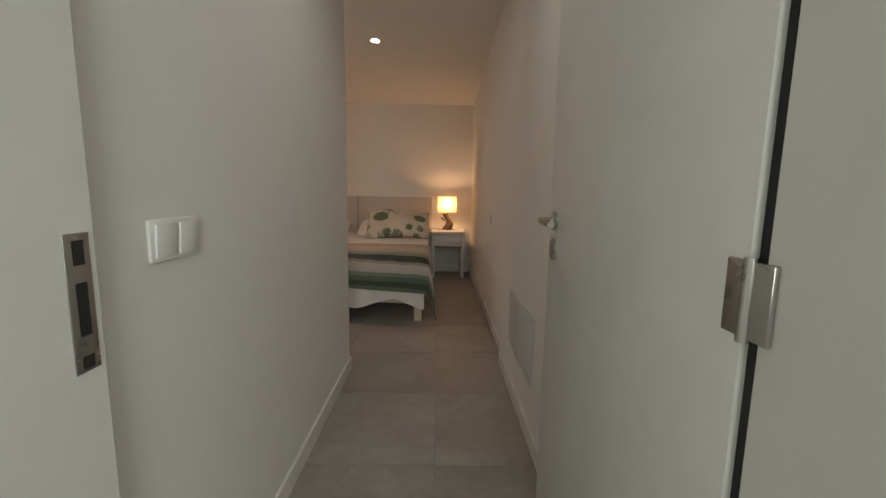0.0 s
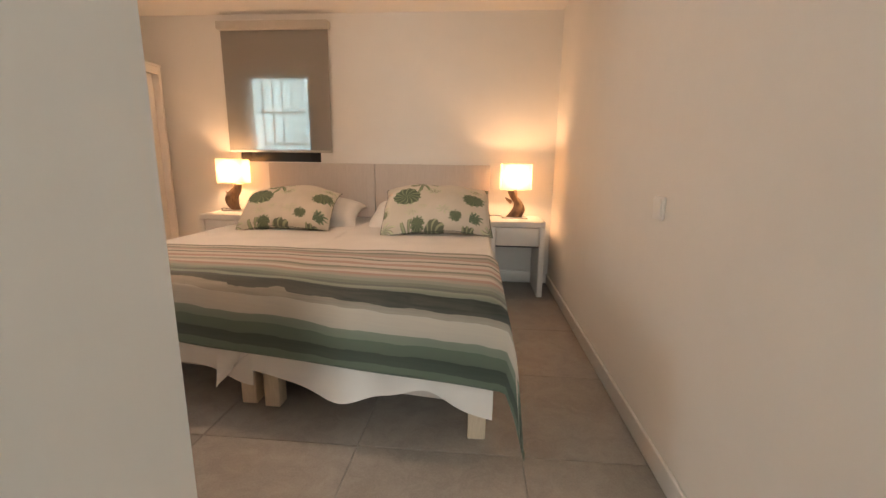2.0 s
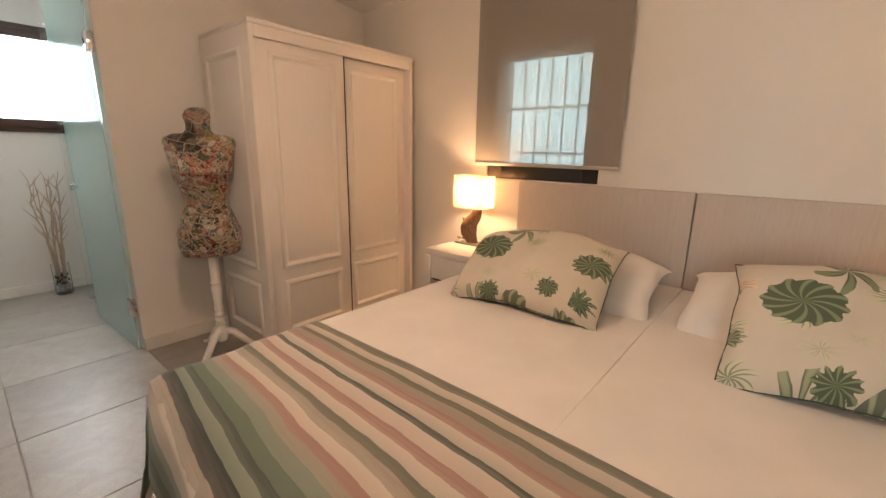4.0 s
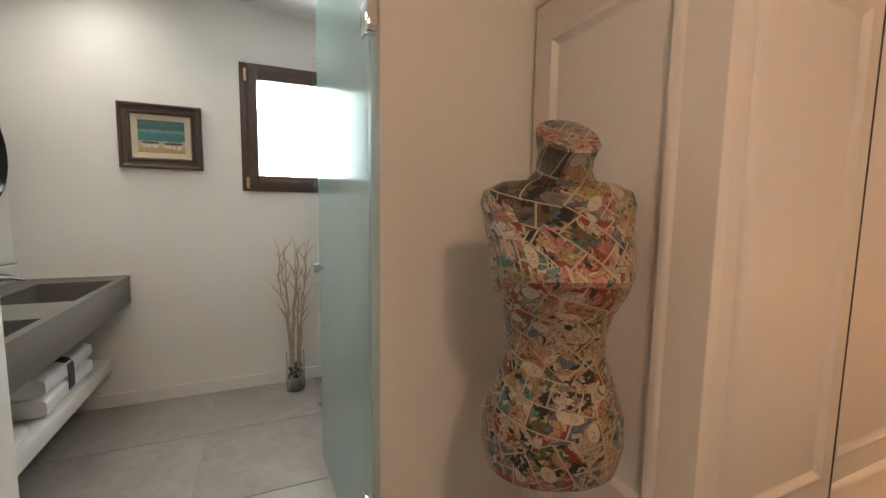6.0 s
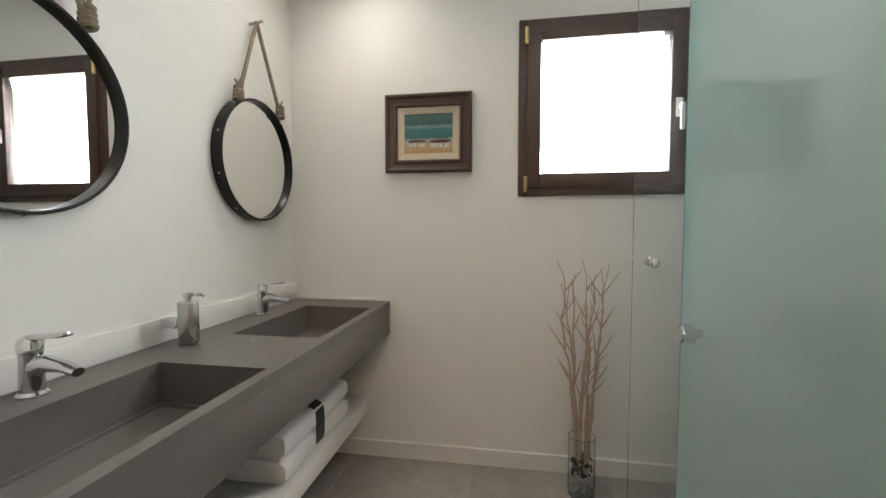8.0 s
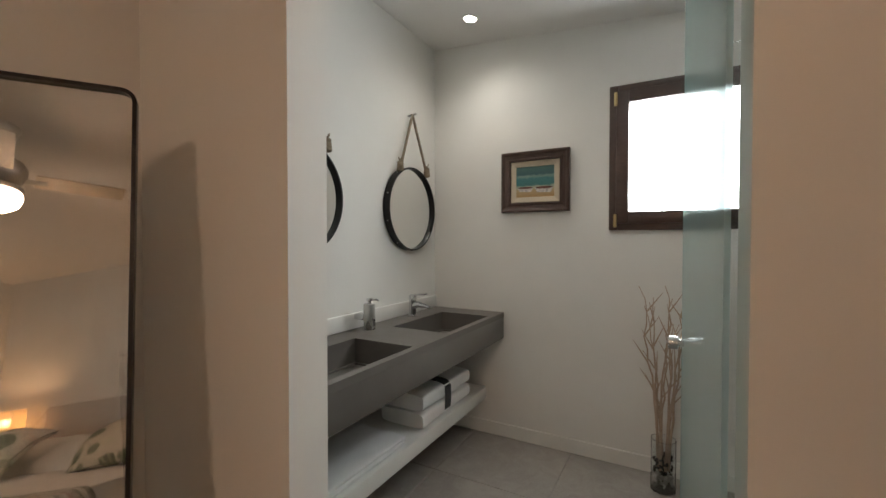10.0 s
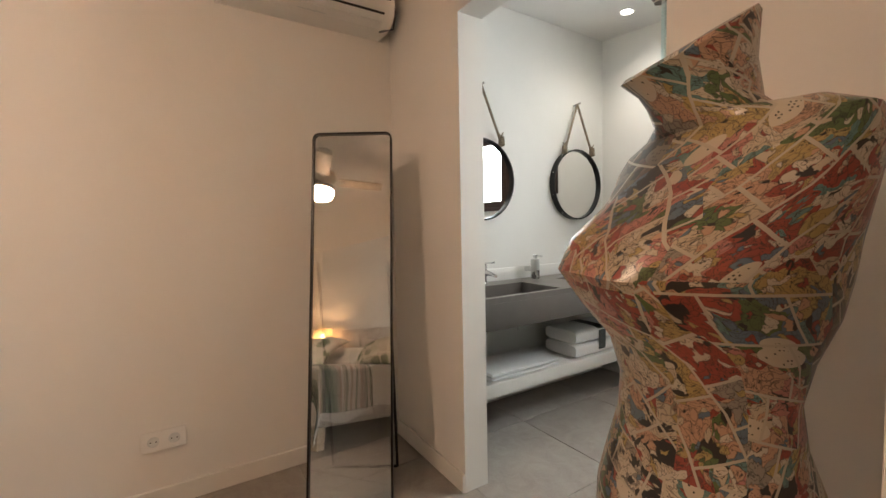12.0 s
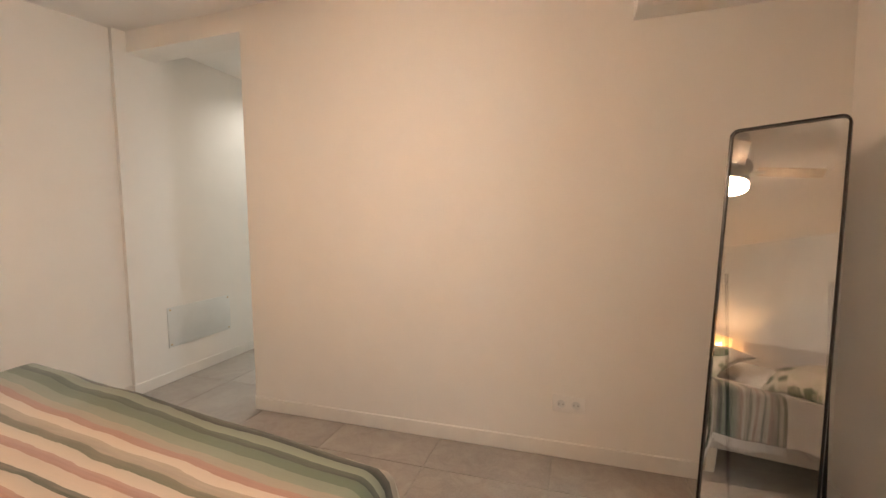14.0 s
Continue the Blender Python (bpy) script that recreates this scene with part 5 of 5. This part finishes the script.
def round_mirror(x, label):
    z, r, y = 1.414, 0.25, BS
    root = thing("round_mirror", (x, y, z - r), label, "mirror", "round rope-hung mirrors")
    ring = bm_new()
    prof_ = [(r - 0.012, 0.0), (r, 0.0), (r, 0.043), (r - 0.004, 0.045), (r - 0.009, 0.043), (r - 0.011, 0.02)]
    loops_ = [[ring.verts.new((x + rr * math.cos(a), y + d, z + rr * math.sin(a))) for a in (2 * math.pi * k / 64 for k in range(64))] for rr, d in prof_]
    for i in range(len(prof_)):
        lo, hi = loops_[i], loops_[(i + 1) % len(prof_)]
        for k in range(64):
            ring.faces.new((lo[k], lo[(k + 1) % 64], hi[(k + 1) % 64], hi[k]))
    fr_ = part("frame", ring, M["black"], root, "deep black metal hoop")
    disc = bm_new()
    bmesh.ops.create_circle(disc, cap_ends=True, segments=64, radius=r - 0.011, matrix=Matrix.Translation((x, y + 0.020, z)) @ Matrix.Rotation(radians(90), 4, "X"))
    bmesh.ops.solidify(disc, geom=list(disc.faces), thickness=0.004)
    part("mirror_glass", disc, M["mirror"], root, smooth=False)
    for k in range(10):
        a = 2 * math.pi * (k + 0.5) / 10
        rv = add_lathe(bm_new(), [(0.005, 0), (0.004, 0.003), (0.001, 0.004)], 10, (x + r * math.cos(a), y + 0.025, z + r * math.sin(a)), Matrix.Rotation(math.pi / 2 - a, 4, "Y"))
        part("rivet", rv, M["steel"], fr_)
    top_z = 1.984
    ends_ = []
    for s in (-1, 1):
        ax, az = x + s * 0.145, z + 0.208
        ends_.append((ax, az))
        knot = bm_new()
        for q in range(4):
            rr = 0.016 - 0.001 * q
            pts = [(ax + rr * math.cos(a) , y + 0.045 + rr * math.sin(a), az + 0.010 + 0.014 * q + 0.004 * math.sin(a)) for a in (2 * math.pi * w / 12 for w in range(13))]
            add_tube(knot, pts, 0.007, 6)
        for q in range(5):
            a = q * 1.3
            add_tube(knot, [(ax, y + 0.045, az + 0.05), (ax + 0.012 * math.cos(a), y + 0.045 + 0.012 * math.sin(a), az + 0.075 + 0.006 * (q % 3))], 0.003, 5)
        part("knot", knot, M["rope"], root, "frayed rope knot")
        pts = [(ax + (x - ax) * k / 10, y + 0.045 - 0.012 * k / 10, az + 0.02 + (top_z - az - 0.02) * k / 10) for k in range(11)]
        part("rope", add_tube(bm_new(), pts, 0.008, 8), M["rope"], root, "jute hanging rope")
    part("peg", add_tube(bm_new(), [(x, y, top_z - 0.004), (x, y + 0.06, top_z + 0.002)], 0.006, 10), M["steel"], root)


round_mirror(-4.555, "round black-hooped mirror hung by rope near a corner")
round_mirror(-3.69, "round black-hooped mirror hung by rope near a doorway")


def folded_towel(x0, x1, y0, y1, z0, z1, seed):
    """A folded towel: layers with rounded folds, soft and uneven."""
    bm = bm_new()

    def place(u, v):
        a = 2 * math.pi * v
        c, s = math.cos(a), math.sin(a)
        e = 0.42
        y = (y0 + y1) / 2 + (y1 - y0) / 2 * math.copysign(abs(c) ** e, c)
        z = (z0 + z1) / 2 + (z1 - z0) / 2 * math.copysign(abs(s) ** e, s)
        x = x0 + (x1 - x0) * u
        z += soft((x * 9, y * 9, seed), 1.0, 0.006) if z > z0 + 0.01 else 0
        k = min(u, 1 - u)
        if k < 0.06:
            z = (z0 + z1) / 2 + (z - (z0 + z1) / 2) * (0.86 + 0.14 * (k / 0.06) ** 0.5)
        return Vector((x, y, z))

    add_sheet(bm, 24, 40, place)
    bmesh.ops.remove_doubles(bm, verts=bm.verts, dist=0.0005)
    bmesh.ops.holes_fill(bm, edges=[e for e in bm.edges if e.is_boundary])
    return bm


ST = 0.297
for k in range(2):
    solid("folded_towel", folded_towel(-4.66, -4.14, 4.385, 4.637, ST + 0.086 * k, ST + 0.086 * (k + 1), k), M["towel"], "white folded bath towel stacked on a white shelf", "towel", "folded towels",
          base=(-4.5, 4.54, ST + 0.086 * k))
band = bm_new()
loop = []
for k in range(28):
    a = 2 * math.pi * k / 28
    c, s = math.cos(a), math.sin(a)
    loop.append((4.511 + 0.1305 * math.copysign(abs(c) ** 0.42, c), ST + 0.0885 + 0.0895 * math.copysign(abs(s) ** 0.42, s)))
rings = [[band.verts.new((x, y, max(z, ST + 0.0005))) for y, z in loop] for x in (-4.42, -4.355)]
for k in range(28):
    band.faces.new((rings[0][k], rings[0][(k + 1) % 28], rings[1][(k + 1) % 28], rings[1][k]))
solid("towel_band", thicken(band, 0.003), M["black_cloth"], "black cloth band tied round folded white towels", "band", base=(-4.49, 4.51, ST))
for k in range(2):
    solid("bath_mat", folded_towel(-3.98, -3.48, 4.37, 4.64, ST + 0.024 * k, ST + 0.024 * (k + 1), 7 + k), M["towel"], "white folded bath mat lying on a white shelf", "bath mat", "folded bath mats",
          base=(-3.7, 4.54, ST + 0.024 * k))

# ---------------------------------------------------------------- bathroom: painting
pic = thing("framed_painting", (BX, 4.965, 1.395), "small seascape painting with two boats in a dark wooden frame", "painting")
PY0, PY1, PZ0, PZ1 = 4.761, 5.169, 1.395, 1.756


def pic_ring(bm, steps):
    rings_ = [[bm.verts.new((BX + d, y, z)) for y, z in ((PY0 + i, PZ0 + i), (PY1 - i, PZ0 + i), (PY1 - i, PZ1 - i), (PY0 + i, PZ1 - i))] for i, d in steps]
    for lo, hi in zip(rings_, rings_[1:]):
        for k in range(4):
            bm.faces.new((lo[k], lo[(k + 1) % 4], hi[(k + 1) % 4], hi[k]))
    return bm


part("frame", pic_ring(bm_new(), [(0.0, 0.0), (0.0, 0.032), (0.006, 0.038), (0.014, 0.036), (0.022, 0.028), (0.040, 0.024), (0.046, 0.030), (0.054, 0.028), (0.058, 0.012)]), M["dark_wood"], pic, smooth=False)
part("mount", pic_ring(bm_new(), [(0.056, 0.014), (0.060, 0.020), (0.064, 0.018), (0.088, 0.014), (0.090, 0.010)]), M["mat_board"], pic, "cream mount with a gilt edge", smooth=False)
art = Nodes("painted_seascape", (0.2, 0.3, 0.3), 0.45)
av = art.coords()
asep = art.add("SeparateXYZ")
art.link(av, asep.inputs[0])
awob = art.noise(art.coords((1, 20, 60)), 1.6, 5)
ah = art.math("ADD", asep.outputs[2], art.math("MULTIPLY", art.math("SUBTRACT", awob, 0.5), 0.035))
span = art.add("MapRange", {"From Min": 0.086, "From Max": 0.29})
art.link(ah, span.inputs[0])
sea = art.ramp(span.outputs[0], [(0.0, (0.46, 0.27, 0.11)), (0.22, (0.52, 0.38, 0.20)), (0.32, (0.40, 0.42, 0.34)), (0.37, (0.03, 0.15, 0.16)), (0.55, (0.04, 0.17, 0.19)), (0.63, (0.20, 0.30, 0.27)),
                                 (0.68, (0.03, 0.10, 0.12)), (0.85, (0.06, 0.14, 0.13)), (1.0, (0.03, 0.08, 0.08))])
art.colour(art.mix(0.35, sea, art.ramp(art.noise(art.coords((1, 30, 80)), 2, 4), [(0.3, (0.1, 0.16, 0.14)), (0.7, (0.55, 0.48, 0.36))]), "OVERLAY"))
art.bump(art.noise(art.coords((1, 60, 160)), 2, 3), 0.3, 0.003)
part("canvas", box_mesh((BX + 0.002, PY0 + 0.088, PZ0 + 0.088), (BX + 0.011, PY1 - 0.088, PZ1 - 0.088), 0), art.mat, pic, "oil canvas of sea and beach")
for by, bz, s in ((4.908, 1.525, 1.3), (5.021, 1.520, 1.5)):
    hull = bm_new()
    lo = [(-0.028, -0.006), (0.026, -0.008), (0.036, 0.012), (-0.038, 0.012)]
    hull.faces.new([hull.verts.new((BX + 0.0135, by + a * s, bz + b * s)) for a, b in lo])
    part("painted_hull", thicken(hull, 0.0012), M["boat"], pic)
    ins = bm_new()
    ins.faces.new([ins.verts.new((BX + 0.0160, by + 0.034 * s * math.cos(q), bz + 0.012 * s + 0.005 * s * math.sin(q))) for q in (2 * math.pi * k / 20 for k in range(20))])
    part("painted_deck", thicken(ins, 0.0008), M["boat_in"], pic)

# ---------------------------------------------------------------- bathroom: glass doors
HX, HY = WX - 0.012, ON - 0.022
gd = tagged(thing("glass_door", (0, 0, 0), "frosted glass door standing open into a bathroom", "door"), kind="")
GW = 0.80
part("glass_leaf", box_mesh((0.012, -0.004, 0.012), (GW, 0.004, 2.05), 0.0008), M["frost"], gd, world=False, smooth=False)
part("glass_rim", box_mesh((GW, -0.0042, 0.012), (GW + 0.0018, 0.0042, 2.05), 0), M["edge_glass"], gd, "green-tinted polished glass rim", world=False)
kn = bm_new()
for s in (-1, 1):
    add_lathe(kn, [(0.010, 0.0), (0.010, 0.012), (0.019, 0.016), (0.019, 0.038), (0.016, 0.041)], 24, (GW - 0.085, s * 0.004, 0.927), Matrix.Rotation(radians(-90 * s), 4, "X"))
part("knob", kn, M["chrome"], gd, "round chrome knob", world=False)
for z in (0.28, 1.70):
    hg = bm_new()
    add_box(hg, (-0.018, -0.014, z - 0.045), (0.055, 0.014, z + 0.045), 0.003)
    add_tube(hg, [(-0.002, 0, z - 0.05), (-0.002, 0, z + 0.05)], 0.013, 14)
    part("hinge", hg, M["chrome"], gd, "chrome glass hinge", world=False)
gd.matrix_basis = pose(HX, HY, 0, rz=180 + 2.5)
sp = thing("shower_screen", (-4.43, 6.4, 0), "clear glass shower door with a round chrome knob", "shower screen")
part("glass_leaf", box_mesh((-4.434, 5.758, 0.02), (-4.426, 6.55, 2.0), 0.001), M["clear"], sp, smooth=False)
part("glass_leaf", box_mesh((-4.434, 6.56, 0.02), (-4.426, BN, 2.0), 0.001), M["clear"], sp, smooth=False)
kb = bm_new()
for s in (-1, 1):
    add_lathe(kb, [(0.009, 0), (0.009, 0.010), (0.016, 0.013), (0.016, 0.030), (0.013, 0.032)], 20, (-4.43 + s * 0.004, 5.818, 1.02), Matrix.Rotation(radians(90 * s), 4, "Y"))
part("knob", kb, M["chrome"], sp, "round chrome knob")
part("floor_rail", box_mesh((-4.44, 5.758, 0.0), (-4.42, BN, 0.019), 0.002), M["chrome"], sp)

# ---------------------------------------------------------------- bathroom: vase with twigs
vx, vy = -4.735, 5.655
vase = thing("glass_vase", (vx, vy, 0), "clear glass cylinder vase with dark pebbles on a tiled floor", "vase")
gv = bm_new()
prof_ = [(0.056, 0.0), (0.056, 0.25), (0.0525, 0.25), (0.0525, 0.012), (0.001, 0.012)]
add_lathe(gv, prof_, 36, (vx, vy, 0))
part("glass", gv, M["clear"], vase, smooth=True)
for mat, count, z0, z1, nm in (("pebble_white", 60, 0.016, 0.085, "white_pebbles"), ("pebble", 80, 0.085, 0.165, "dark_pebbles")):
    pb = bm_new()
    for k in range(count):
        a, r = random.random() * 6.28, 0.044 * math.sqrt(random.random())
        m = Matrix.Translation((vx + r * math.cos(a), vy + r * math.sin(a), random.uniform(z0, z1))) @ Euler((k, k * 2, k * 3)).to_matrix().to_4x4() @ Matrix.Diagonal((1, 0.75, 0.6, 1))
        bmesh.ops.create_icosphere(pb, subdivisions=1, radius=random.uniform(0.007, 0.012), matrix=m)
    tagged(part(nm, pb, M[mat], vase), kind="stuff")
twigs = thing("dry_twigs", (vx, vy, 0.1), "bundle of bare pale twigs standing in a glass vase", "dried branches")
random.seed(11)
for k in range(9):
    bm = bm_new()
    a = k * 0.7 + random.random()
    reach, height = 0.035 + 0.045 * random.random(), 0.68 + 0.22 * random.random()
    pts, tap_ = [], []
    for i in range(15):
        q = i / 14
        rr = 0.02 + reach * q ** 1.3
        pts.append(Vector((vx + rr * math.cos(a + 1.0 * q) + soft((k, q * 5, 0), 1.7, 0.03) * q, vy + rr * math.sin(a + 1.0 * q) * 1.15 + soft((k, q * 5, 4), 1.7, 0.035) * q, 0.10 + height * q)))
        tap_.append(0.0075 * (1 - 0.75 * q))
    add_tube(bm, pts, 0.005, 7, tap_)
    for j in range(4):
        i = 6 + j * 2
        b0, side_a = pts[i], random.random() * 6.28
        br = [b0 + Vector((0.05 * w * math.cos(side_a) + soft((j, w, k), 2, 0.01), 0.06 * w * math.sin(side_a), 0.085 * w)) for w in (0, 0.4, 0.75, 1.2)]
        add_tube(bm, br, 0.003, 6, [0.0042, 0.0034, 0.0026, 0.0012])
    part("twig", bm, M["twig"], twigs)

# ---------------------------------------------------------------- floor tiles, each its own piece
PITCH, TX, TYJ = 0.60, -0.145, 5.185
floor_ob = bpy.data.objects["floor"]
areas = ((CW, CE, -0.8, SY), (WX, EX, SY, NY), (BX, BE, BS, BN), (BE, WX, OS, ON))
meshes = {}


def tile_mesh(w, d):
    key = (round(w, 3), round(d, 3))
    if key not in meshes:
        meshes[key] = bpy.data.meshes.new("tile")
        bm = bm_new()
        add_box(bm, (-w / 2, -d / 2, -0.010), (w / 2, d / 2, 0.0), 0.0015, 1)
        bm.to_mesh(meshes[key])
        bm.free()
        meshes[key].materials.append(M["tile"])
    return meshes[key]


for i in range(-9, 4):
    for j in range(-11, 7):
        x0, y0 = TX + i * PITCH, TYJ + j * PITCH
        if any(min(ax1, x0 + PITCH) - max(ax0, x0) > 0.01 and min(ay1, y0 + PITCH) - max(ay0, y0) > 0.01 for ax0, ax1, ay0, ay1 in areas):
            t = new("tile", tile_mesh(PITCH - 0.004, PITCH - 0.004))
            t.location = (x0 + PITCH / 2, y0 + PITCH / 2, 0.0)
            t.parent = floor_ob
